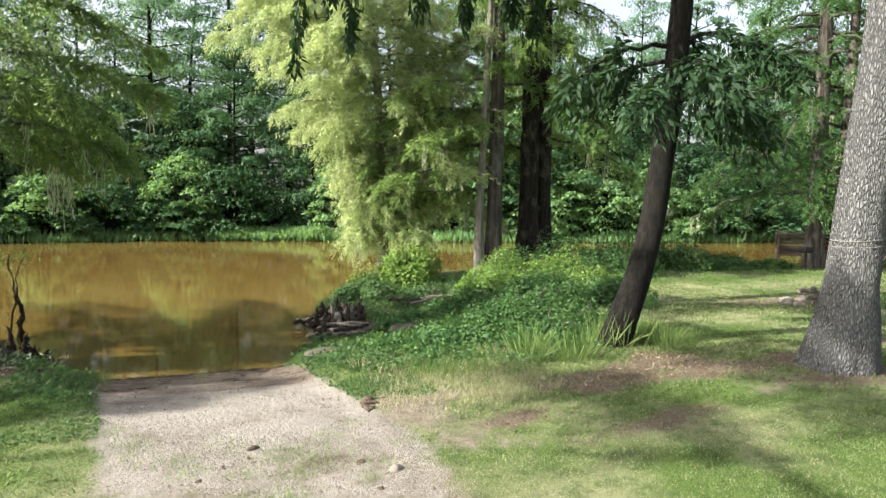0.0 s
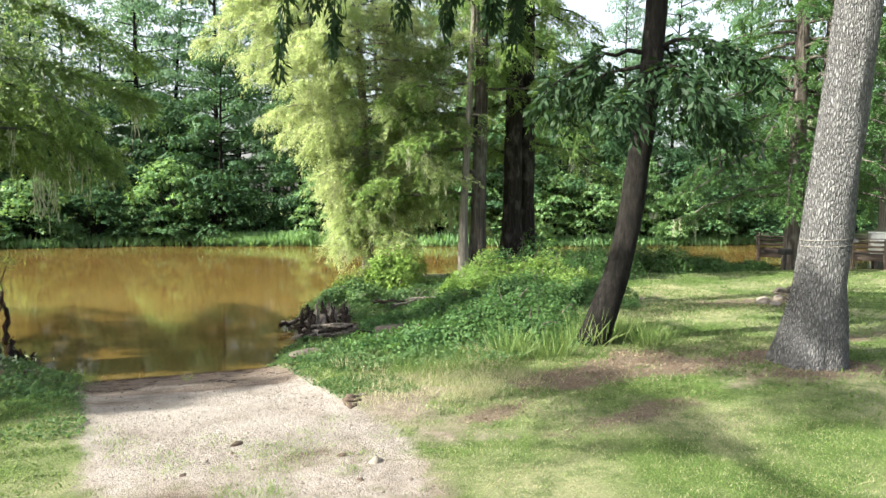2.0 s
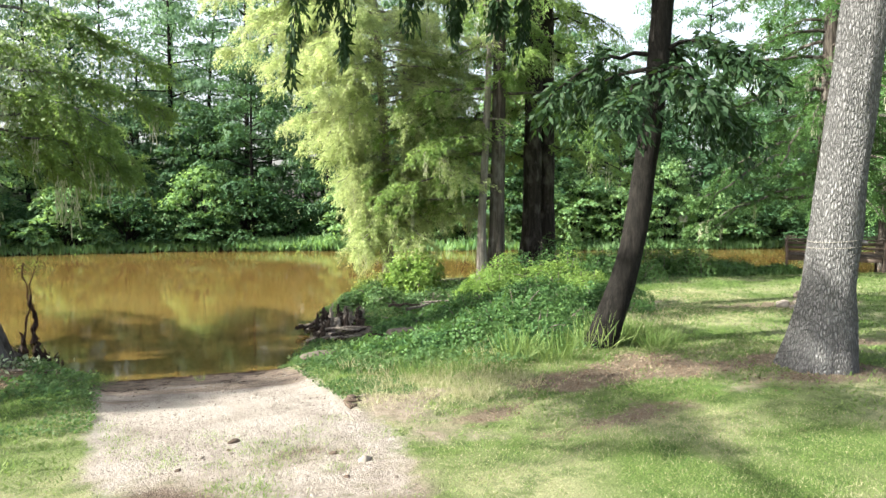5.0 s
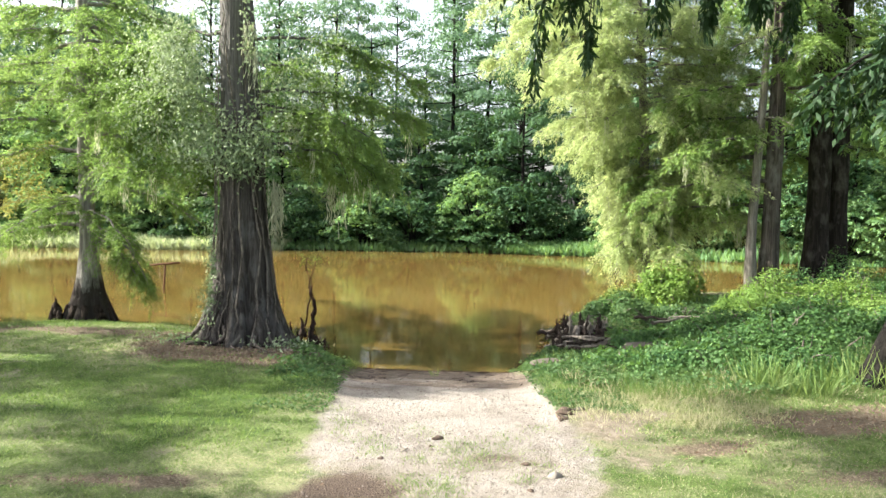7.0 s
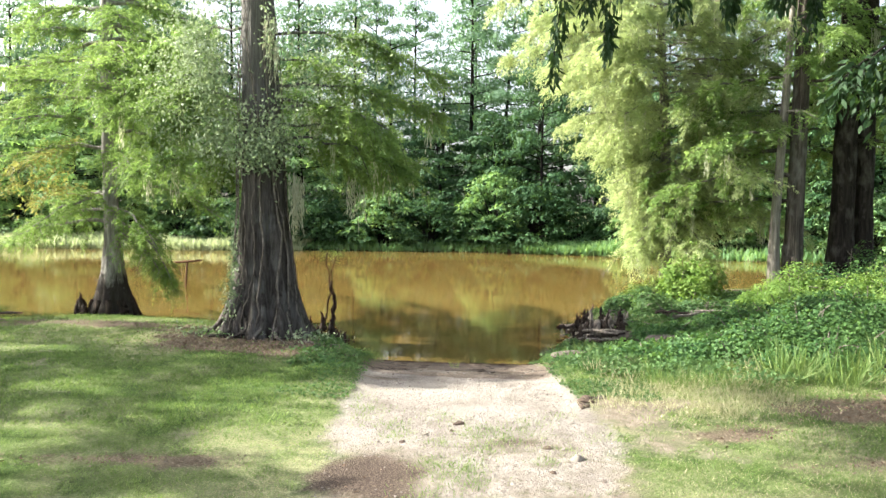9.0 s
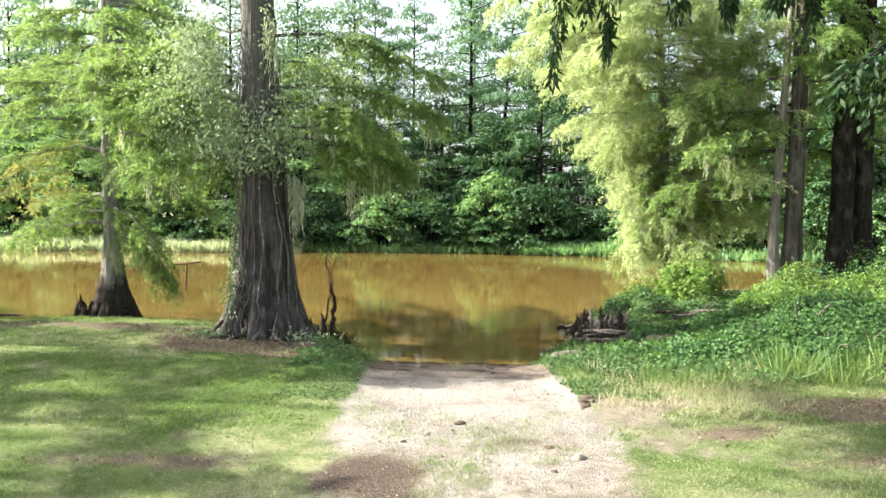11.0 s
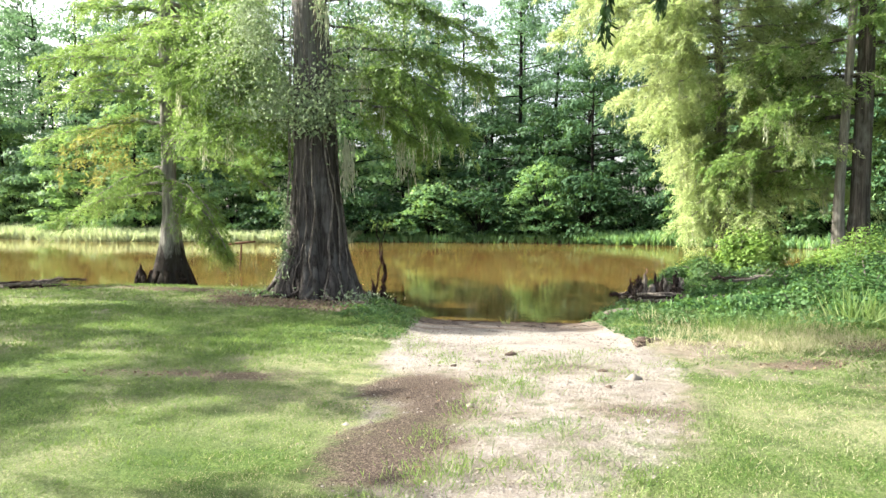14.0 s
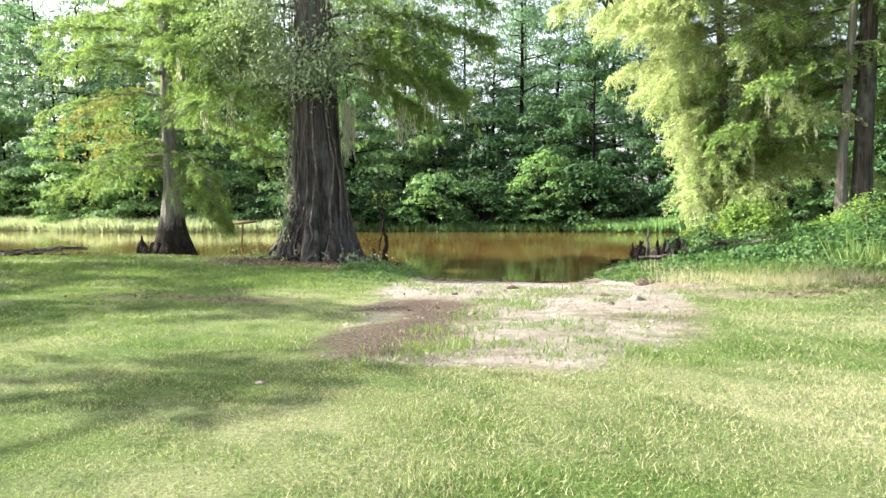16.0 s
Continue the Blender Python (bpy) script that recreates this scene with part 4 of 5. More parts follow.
def tiered_bush(label, r, h, mat, pads, per, leaf, seed, group):
    """A shrub of spreading boughs that carry flat tiers of leaves, lit above and dark between."""
    rng = np.random.default_rng(seed)
    root = thing("bush", (0, 0, 0), label, "bush", group)
    crown, boughs = Geo(), Geo()
    for k in range(pads):
        u = (k + rng.uniform(0, 1)) / pads
        z = h * (0.1 + 0.86 * u)
        reach = r * math.sqrt(max(0.02, 1 - (0.1 + 0.86 * u) ** 2)) * rng.uniform(0.5, 1.0)
        az = k * 2.4 + rng.uniform(-0.5, 0.5)
        c = np.array([math.sin(az) * reach, math.cos(az) * reach, z])
        s = rng.uniform(0.2, 0.36) * r
        m = int(per * rng.uniform(0.6, 1.4))
        d = rng.normal(size=(m, 3))
        d[:, 2] = np.abs(d[:, 2])
        d /= np.linalg.norm(d, axis=1)[:, None]
        edge = 1 + 0.3 * np.sin(np.arctan2(d[:, 0], d[:, 1]) * 5 + k) - np.abs(rng.normal(0, 0.15, m))
        p = c + d * edge[:, None] * (s, s, s * 0.42)
        p[:, 2] -= 0.25 * np.hypot(p[:, 0] - c[0], p[:, 1] - c[1])
        crown.leaves(p, d * (1, 1, 0) + rng.normal(0, 0.5, (m, 3)) + (0, 0, -0.3), leaf[0], leaf[1], rng, face=d * 0.6 + (0, 0, 0.8), three=True, loose=0.4)
        boughs.tube(bend([(0, 0, -0.1), c * (0.35, 0.35, 0.7), c], 6), np.linspace(0.07, 0.015, 6), 4, cap=False)
    part("bough_mass", boughs, B_DARK, root, kind="stuff")
    part("foliage", crown, mat, root)
    return root


VINES = [(6.7, -0.9, 1.6, 1.2, 0.35), (8.1, -0.9, 1.7, 1.5, 0.65), (9.6, -0.2, 1.8, 1.9, 1.15), (7.6, 1.6, 1.7, 1.5, 0.45), (9.3, 2.2, 1.7, 1.5, 0.75), (10.6, 1.6, 1.6, 1.5, 1.0),
         (13.4, 1.8, 1.6, 1.4, 0.8), (11.8, 2.9, 1.6, 1.4, 1.05), (9.3, -1.9, 1.4, 1.1, 0.55), (14.6, 5.2, 1.8, 1.6, 1.3), (14.6, 7.4, 2.6, 1.9, 1.9), (17.2, 7.2, 2.2, 1.6, 1.3)]
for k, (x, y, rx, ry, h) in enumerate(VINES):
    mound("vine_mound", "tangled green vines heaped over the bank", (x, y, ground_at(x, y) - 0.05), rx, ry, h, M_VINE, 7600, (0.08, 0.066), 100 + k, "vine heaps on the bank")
# the heaps behind have the sun on them painted into the leaf colour
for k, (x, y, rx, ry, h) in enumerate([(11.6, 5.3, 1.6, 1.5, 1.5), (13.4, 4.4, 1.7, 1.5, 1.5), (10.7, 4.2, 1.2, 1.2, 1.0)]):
    mound("vine_mound", "yellow-green vines heaped over a stump, sunlight painted into their leaves", (x, y, ground_at(x, y) - 0.05), rx, ry, h, M_VINE_LIT, 8500, (0.085, 0.06), 115 + k, "vine heaps on the bank")
mound("brush_mound", "grey dead brush half covered by dark vines", (8.7, 4.6, ground_at(8.7, 4.6) - 0.05), 1.7, 1.3, 0.65, M_WEED, 3600, (0.08, 0.065), 119, "vine heaps on the bank", 16)
for k, (x, y, rx, ry, h) in enumerate([(9.4, 8.2, 1.45, 1.2, 1.65), (8.2, 8.7, 1.1, 1.0, 1.0), (7.4, 6.8, 1.1, 1.1, 0.85), (17.5, 9.2, 2.0, 1.6, 1.5), (20.0, 9.6, 2.0, 1.5, 1.8), (22.0, 9.0, 1.7, 1.3, 1.55), (24.5, 9.0, 1.8, 1.0, 0.85), (26.6, 8.7, 1.4, 0.9, 0.55)]):
    mound("bush", "leafy green bush at the water's edge", (x, y, ground_at(x, y) - 0.05), rx, ry, h, (M_VINE_LIT, M_BUSH, M_WEED)[k] if k < 3 else M_VINE, 6400 if k == 0 else 5400, (0.12, 0.095) if k == 0 else (0.1, 0.08), 130 + k, "bushes along the bank")
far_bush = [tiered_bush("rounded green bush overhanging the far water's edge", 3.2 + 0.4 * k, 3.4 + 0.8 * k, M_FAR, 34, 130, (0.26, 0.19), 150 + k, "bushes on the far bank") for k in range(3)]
light_bush = [tiered_bush("pale green bush on the far bank, sunlight painted into its leaves", 3.2, 4.2 + 1.2 * k, M_FAR_LIT, 34, 130, (0.26, 0.19), 160 + k, "bushes on the far bank") for k in range(2)]
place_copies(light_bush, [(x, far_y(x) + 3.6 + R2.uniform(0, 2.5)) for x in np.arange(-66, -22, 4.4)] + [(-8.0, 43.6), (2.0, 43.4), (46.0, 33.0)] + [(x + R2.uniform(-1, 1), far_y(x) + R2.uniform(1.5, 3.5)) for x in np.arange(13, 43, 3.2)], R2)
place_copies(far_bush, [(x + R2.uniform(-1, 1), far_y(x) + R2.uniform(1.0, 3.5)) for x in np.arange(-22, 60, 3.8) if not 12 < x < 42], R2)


# ---------------------------------------------------------------- trees beyond the lawn's edge, whose shade falls across it
for k, (x, y, h, low, r, n) in enumerate([(-14.5, -8.8, 10.2, 3.4, 4.2, 16), (-17.5, -3.2, 11.5, 4.0, 4.2, 7), (-23.0, 3.0, 11, 3.0, 5.0, 24), (-31.0, 0.5, 17, 3.5, 5.5, 28), (-26.0, -12.5, 16, 5.0, 5.5, 18), (-24.0, -5.5, 17, 8.0, 5.0, 11), (-22.0, -1.6, 17.5, 11.0, 3.4, 22)]):
    make_tree("cypress_tree", (x, y, ground_at(x, y) - 0.1), "bald cypress at the edge of the lawn", "tree", [(0, 0, 0), (0.1, 0.1, h * 0.5), (0, 0, h)], [0.35, 0.2, 0.17, 0.12, 0.04], B_CYP,
              whorls(R, low, h * 0.97, n, r, 0.2, 0.3), M_CYP, (0.26, 0.12), 24, 16, 1.0, 0.5, seed=90 + k, far=True, spread=0.08, sides=12)
make_tree("cypress_tree", (-10.5, -15.0, ground_at(-10.5, -15.0) - 0.1), "tall spreading cypress at the edge of the lawn", "tree", [(0, 0, 0), (0.1, 0.1, 8), (0, 0, 16)], [0.45, 0.3, 0.26, 0.2, 0.06], B_CYP,
          [(11.5, 12, 10.5, 0.12, 0.1), (12.3, 0, 11.0, 0.12, 0.1), (13.2, 15, 10.5, 0.12, 0.1), (14.2, 5, 11.0, 0.12, 0.1), (15.0, 20, 10.0, 0.12, 0.1), (15.6, 8, 11.0, 0.12, 0.1), (7.0, 25, 4.0, 0.1, 0.1)],
          M_CYP, (0.26, 0.11), 22, 15, 1.3, 0.5, seed=99, far=True, spread=0.1, sides=12, begin=0.5)


# ---------------------------------------------------------------- vines, ivy and moss on the great cypress
rng = np.random.default_rng(77)
for k in range(18):
    a0 = radians(-170 + 20 * k)
    zs = np.linspace(0.1, rng.uniform(4.5, 8.5), 26)
    rad = np.interp(zs, [0, 0.6, 1.4, 3, 5, 8, 10], [1.28, 0.97, 0.79, 0.65, 0.57, 0.48, 0.43]) + 0.015
    a = a0 + np.cumsum(rng.normal(0, 0.07, 26)) + 0.25 * np.sin(zs * rng.uniform(0.4, 1.0))
    v = np.stack([rad * np.sin(a) - 0.02 * zs, -rad * np.cos(a), zs], 1)
    part("vine", Geo().tube(v, np.linspace(rng.uniform(0.015, 0.038), 0.01, 26), 6, rng=rng), B_DRIFT, great, smooth=True)
ivy = Geo()
for cx, cy, cz, sx, sy, sz, m in [(0.1, -0.72, 4.6, 0.3, 0.12, 0.22, 420), (-0.25, -0.65, 5.2, 0.3, 0.15, 0.4, 260), (0.5, -0.62, 5.0, 0.25, 0.2, 0.4, 420), (-1.2, -0.5, 6.4, 0.3, 0.3, 0.4, 380), (-1.5, -0.4, 7.4, 0.3, 0.3, 0.4, 380), (-1.0, -0.5, 5.0, 0.3, 0.25, 0.35, 300), (-1.0, -0.1, 5.6, 0.3, 0.4, 0.9, 400), (-2.0, -0.3, 5.6, 0.7, 0.5, 0.9, 800), (-1.8, -0.1, 7.0, 0.6, 0.5, 1.0, 700),
                                (1.1, -0.2, 5.9, 0.4, 0.4, 0.8, 450), (1.9, 0.0, 6.8, 0.7, 0.6, 1.0, 600), (-0.55, -0.75, 2.0, 0.08, 0.08, 0.6, 130), (0.35, -0.5, 7.6, 0.15, 0.15, 0.7, 110), (-0.6, -0.8, 1.0, 0.12, 0.1, 0.5, 80),
                                (1.0, -0.8, 0.2, 0.5, 0.3, 0.12, 120), (-1.0, -0.7, 0.2, 0.6, 0.4, 0.12, 140)]:
    p = rng.normal(size=(2 * m, 3)) * (sx, sy, sz) + (cx, cy, cz)
    ivy.leaves(p, rng.normal(size=(len(p), 3)) + (0, -0.3, -0.9), 0.1, 0.055, rng)
part("ivy", ivy, M_IVY, great, "pale green climbing leaves")
rust = Geo()
for z, az, l in [(4.6, 262, 3.4), (5.2, 248, 3.0), (4.2, 275, 3.0), (5.6, 268, 2.6)]:
    twig_leaves(rust, limb_line((0, 0, z), radians(az), l, 0.12, 0.35, 9, rng), 30, 0.9, 16, (0.16, 0.04), rng, 0.5, 0.3)
part("rusty_spray", rust, M_CYP_RUST, small, "rust-tinged foliage", kind="stuff")
hang = Geo()
for x, y, z, l, k in [(0.9, -0.4, 4.1, 1.5, 16), (0.95, -0.38, 4.0, 1.2, 16), (1.0, -0.36, 3.9, 1.0, 12), (2.2, 0.1, 4.0, 1.1, 16), (2.45, 0.3, 3.8, 0.9, 10), (3.1, 0.4, 4.4, 0.8, 8), (0.3, -0.45, 7.9, 1.3, 14), (0.45, -0.4, 7.2, 1.0, 8)]:
    moss_strands(hang, [np.array([x, y, z])], rng, l, 2 * k)
part("moss_tuft", hang, M_MOSS, great, "pale grey hanging moss", kind="stuff")
for k in range(14):
    az = radians(-150 + 23 * k)
    l = rng.uniform(0.5, 1.3)
    s = np.linspace(0, 1, 9)
    q = np.stack([np.sin(az) * (0.85 + s * l) + 0.1 * np.sin(s * 6 + k), -np.cos(az) * (0.85 + s * l), 0.42 * (1 - s) ** 2.0 + 0.07], 1)
    for row in q:
        row[2] = max(row[2], 0) + ground_at(A_AT[0] + row[0], A_AT[1] + row[1]) - A_AT[2] - 0.06
    part("root", Geo().tube(q, np.linspace(rng.uniform(0.06, 0.11), 0.015, 9), 7, rng=rng), B_CYP, great, smooth=True)
for k in range(10):
    az = radians(-160 + 36 * k)
    s = np.linspace(0, 1, 7)
    q = np.stack([np.sin(az) * (0.5 + s * 0.5), -np.cos(az) * (0.5 + s * 0.5), 0.75 * (1 - s) ** 1.6 - 0.12], 1)
    part("root", Geo().tube(q, np.linspace(0.13, 0.04, 7), 7, rng=rng), B_WET, small, smooth=True)


# ---------------------------------------------------------------- knees, snags, driftwood
def spike(h, r, seed, lean=0.0):
    """A rough wooden spike: fluted, gnarled and split to a ragged point."""
    g, q = Geo(), np.random.default_rng(seed)
    for k in range(3):
        hk, rk = h * (1.0 if k == 0 else q.uniform(0.45, 0.8)), r * (0.75 if k == 0 else 0.5)
        ox, oy = (0, 0) if k == 0 else q.normal(0, r * 0.6, 2)
        z = np.linspace(-0.15, hk, 12)
        line = np.stack([ox * (1 - z / h * 0.4) + lean * z + q.normal(0, r * 0.2, 12), oy + q.normal(0, r * 0.2, 12), z], 1)
        g.tube(line, rk * np.linspace(1.7, 0.12, 12) ** 0.8 * q.uniform(0.7, 1.3, 12), 8, 0.2, 3, q)
    return g


def knee(x, y, h, r, seed, lean=0.0):
    root = thing("cypress_knee", (x, y, max(ground_at(x, y), -0.1)), "dark wet cypress knee at the water's edge", "tree root", "cypress knees")
    part("spike", spike(h * 1.1, r, seed, lean), B_WET, root)


for k, (x, y, h, r) in enumerate([(-2.95, 3.5, 0.55, 0.09), (-2.6, 3.9, 0.45, 0.08), (-2.2, 3.6, 0.6, 0.1), (-1.7, 2.9, 0.55, 0.14), (-1.5, 2.6, 0.35, 0.1), (-3.4, 3.8, 0.4, 0.08), (-9.95, 4.3, 0.65, 0.16), (-8.5, 4.3, 0.35, 0.13), (-9.75, 4.1, 0.35, 0.12), (-1.2, 2.3, 0.3, 0.1), (-2.0, 2.5, 0.3, 0.09), (5.0, 2.2, 0.45, 0.1), (5.2, 2.6, 0.55, 0.11), (5.0, 3.1, 0.6, 0.1), (5.9, 3.4, 0.5, 0.1), (5.3, 3.8, 0.55, 0.12), (5.8, 4.2, 0.5, 0.1), (4.8, 1.8, 0.3, 0.09), (6.1, 2.6, 0.5, 0.12), (5.5, 4.8, 0.4, 0.1), (6.3, 3.9, 0.35, 0.1)]):
    knee(x, y, h, r, 300 + k)

snag = thing("broken_snag", (-2.35, 5.1, -0.2), "thin dark dead snag standing in shallow water", "dead tree")
for dx, top, r in ((0.0, 1.5, 0.075), (-0.14, 2.35, 0.03), (0.05, 2.5, 0.02)):
    q = np.random.default_rng(int(top * 100))
    z = np.linspace(0, top, 14)
    part("stem", Geo().tube(np.stack([dx + 0.1 * np.sin(z * 2.6 + dx * 9) + 0.07 * z + q.normal(0, 0.025, 14), q.normal(0, 0.03, 14), z], 1), r * q.uniform(0.6, 1.35, 14) * np.linspace(1, 0.5, 14), 8, rng=q), B_WET, snag, smooth=True)
g = Geo()
g.leaves(rng.normal(size=(60, 3)) * (0.25, 0.2, 0.12) + (0.05, 0, 2.3), rng.normal(size=(60, 3)), 0.14, 0.05, rng)
part("leaf_spray", g, M_CYP, snag, kind="stuff")

stump = thing("tree_stump", (5.55, 3.0, ground_at(5.55, 3.0) - 0.05), "ragged dark rotting stump on the bank", "stump")
for k in range(9):
    x, y = rng.normal(0, 0.22), rng.normal(0, 0.28)
    gg = spike(rng.uniform(0.45, 0.85), rng.uniform(0.07, 0.13), 340 + k, rng.normal(0, 0.15))
    for v in gg.v:
        v += (x, y, 0)
    part("splinter", gg, B_DRIFT if k % 2 else B_WET, stump, smooth=True)
for k in range(7):
    az = rng.uniform(0, 2 * math.pi)
    s = np.linspace(0, 1, 7)
    l = rng.uniform(0.7, 1.5)
    q = np.stack([np.sin(az) * s * l, np.cos(az) * s * l, 0.3 * (1 - s) ** 2 + 0.05 * np.sin(s * 5 + k)], 1)
    part("root", Geo().tube(q, np.linspace(0.09, 0.025, 7), 7, rng=rng), B_DRIFT if k % 2 else B_WET, stump, smooth=True)
small_stump = thing("tree_stump", (6.3, 4.7, ground_at(6.3, 4.7) - 0.05), "low grey rotting stump on the bank", "stump")
for k in range(5):
    gg = spike(rng.uniform(0.25, 0.5), rng.uniform(0.08, 0.12), 360 + k)
    for v in gg.v:
        v += (rng.normal(0, 0.2), rng.normal(0, 0.2), 0)
    part("splinter", gg, B_DRIFT, small_stump, smooth=True)


def drift(x, y, length, r, az, seed, lift=0.06, name="driftwood", label="grey weathered driftwood lying on the bank"):
    q = np.random.default_rng(seed)
    s = np.linspace(-0.5, 0.5, 9)
    a = radians(az)
    px, py = x + np.sin(a) * s * length, y + np.cos(a) * s * length
    pz = np.maximum(height(px, py), -0.02) + lift + r * 0.5
    line = np.stack([px, py, pz], 1) + q.normal(0, r * 0.35, (9, 3))
    line -= (x, y, pz[4])
    root = thing(name, (x, y, float(pz[4])), label, "driftwood", "driftwood on the bank")
    part("log", Geo().tube(line, r * np.linspace(1.1, 0.55, 9) * q.uniform(0.85, 1.15, 9), 8, rng=q), B_DRIFT if seed % 3 else B_WET, root, smooth=True)


for k in range(26):
    drift(rng.uniform(5.0, 6.3), rng.uniform(0.7, 4.6), rng.uniform(0.6, 1.6), rng.uniform(0.025, 0.07), rng.uniform(20, 150), 400 + k, rng.uniform(0.0, 0.2))
for k in range(44):
    drift(rng.uniform(-4.4, -0.5), rng.uniform(-0.1, 2.4), rng.uniform(0.4, 1.1), rng.uniform(0.008, 0.024), rng.uniform(0, 180), 440 + k, rng.uniform(0.0, 0.06), "dead_branch", "thin dead branch among the roots")
for k in range(18):
    drift(rng.uniform(-12.8, -10.2), rng.uniform(0.7, 2.0), rng.uniform(0.6, 1.4), rng.uniform(0.02, 0.05), rng.uniform(50, 130), 480 + k, rng.uniform(0.0, 0.22), "dead_branch", "dark dead branch in a brush pile")
for k, (x, y) in enumerate([(8.0, 3.2), (8.6, 3.6), (7.7, 3.9)]):
    drift(x, y, 1.0, 0.045, 70 + 30 * k, 520 + k, 0.3, "dead_branch", "curved dead branch among the vines")

# bits of bark and twig left along the water line
q = np.random.default_rng(55)
g = Geo()
for k in range(190):
    u = q.uniform(0, 1) ** 2
    x, y = q.uniform(-0.1, 4.0), q.normal(-0.12, 0.06) - 1.6 * u * (k % 3 == 0)
    a, l = q.normal(0.1, 0.5), q.uniform(0.02, 0.11)
    d = np.array([math.cos(a), math.sin(a), 0.0]) * l
    c = np.array([x, y, max(ground_at(x, y), 0.0) + 0.008])
    g.tube([c - d, c + q.normal(0, 0.012, 3) * (1, 1, 0.3), c + d], q.uniform(0.003, 0.011) * np.array([0.7, 1.0, 0.5]), 4, cap=False)
tagged(new("drift_line", g.mesh("drift_line", B_WET)), "dark twigs and bark washed up along the water's edge", "debris", kind="stuff")

# a post with a crossbar out in the river
post = thing("mooring_post", (-11.0, 13.5, 0.0), "rusty steel post with a crossbar standing in the river", "post")
M_RUST = bark_material("rusted_steel", (0.05, 0.03, 0.02), (0.13, 0.075, 0.045), 0.6, 20.0, 0.004)
part("upright", Geo().tube([(-0.1, 0, -1.2), (-0.03, 0, 0.0), (0.05, 0, 1.1)], [0.045, 0.045, 0.045], 8), M_RUST, post, smooth=True)
part("crossbar", Geo().tube([(-0.7, 0.1, 1.06), (0, 0, 1.13), (0.75, -0.1, 1.2)], [0.045, 0.05, 0.045], 8), M_RUST, post, smooth=True)


# ---------------------------------------------------------------- stones
def rock_geo(sx, sy, sz, seed, rough=0.3):
    q = np.random.default_rng(seed)
    bm = bmesh.new()
    bmesh.ops.create_icosphere(bm, subdivisions=2, radius=1.0)
    for v in bm.verts:
        n = v.co.normalized()
        k = 1 + rough * (math.sin(n.x * 3.1 + seed) + math.cos(n.y * 3.3 + seed * 2) + math.sin(n.z * 3.7 + seed * 3)) * 0.5 + q.normal(0, rough * 0.3)
        v.co = Vector((n.x * sx * k, n.y * sy * k, max(n.z, -0.5) * sz * k))
    verts = [tuple(v.co) for v in bm.verts]
    faces = [[v.index for v in f.verts] for f in bm.faces]
    bm.free()
    return Geo().add(verts, [f + [f[2]] for f in faces])


def stone_material(name, dark, light):
    n = Nodes(name)
    v = n.coords()
    f = n.noise(v, 14.0, 6.0)
    c = n.mix(n.ramp(n.noise(v, 3.0, 3.0), (0.4, 0.0), (0.7, 0.6)), n.ramp(f, (0.3, dark), (0.7, light)), light)
    return n.surface(c, 0.9, n.bump(f, 0.7, 0.02), spec=0.25)


M_STONE = stone_material("pale_stone", (0.15, 0.13, 0.11), (0.28, 0.25, 0.215))
# brown stone, darkened by putting the shade of the weeds into its colour
M_BROWN = stone_material("brown_stone", (0.05, 0.042, 0.035), (0.11, 0.096, 0.08))
M_CLOD = stone_material("dark_clod", (0.035, 0.025, 0.02), (0.11, 0.08, 0.062))


def rock(name, x, y, sx, sy, sz, seed, mat, label, turn=0.0, group=""):
    root = thing(name, (x, y, ground_at(x, y) + sz * 0.25), label, "stone", group)
    root.rotation_euler = (0, 0, turn)
    part("block", rock_geo(sx, sy, sz, seed, 0.85 if name == "clod" else 0.3), mat, root)


rock("rock", 3.96, -7.5, 0.085, 0.065, 0.045, 3, M_STONE, "pale flat rock on the gravel", 0.4)
rock("rock", 3.62, -7.15, 0.06, 0.035, 0.03, 5, M_CLOD, "small dark stone on the gravel", 0.2)
rock("rock", 2.43, -6.2, 0.1, 0.05, 0.04, 7, M_CLOD, "small dark stone on the gravel", 0.5)
rock("flat_stone", 4.75, -0.2, 0.62, 0.34, 0.08, 9, M_BROWN, "flat grey stone slab beside the ramp, darkened as if under weeds", 0.35)
rock("flat_stone", 6.85, 0.9, 0.42, 0.3, 0.22, 11, M_BROWN, "broad pale brown stone among the weeds", 0.2)
rock("flat_stone", 6.2, 1.9, 0.45, 0.2, 0.14, 13, M_BROWN, "brown stone ledge beside the stump", 0.2)
# dark clods put in place of the shaded hole in the ramp's edge
rock("clod", 4.42, -4.55, 0.15, 0.1, 0.07, 15, M_CLOD, "dark clod added for the hole at the ramp's eroded edge", 0.9)
rock("clod", 4.3, -4.8, 0.06, 0.13, 0.05, 17, M_CLOD, "dark clod added for the hole at the ramp's eroded edge", 0.2)
rock("clod", 4.6, -4.4, 0.09, 0.05, 0.04, 19, M_BROWN, "dark clod added for the hole at the ramp's eroded edge", 0.1)
for k in range(16):
    x, y = rng.uniform(0.6, 4.2), rng.uniform(-9.5, -2.0)
    s = rng.uniform(0.015, 0.035)
    rock("pebble", x, y, s * 1.3, s, s * 0.6, 600 + k, M_STONE if k % 3 else M_CLOD, "loose pebble on the ramp", rng.uniform(0, 3), "loose pebbles")
rock("rock", 1.36, -12.0, 0.03, 0.022, 0.014, 21, M_STONE, "small white stone in the grass", 0.4)

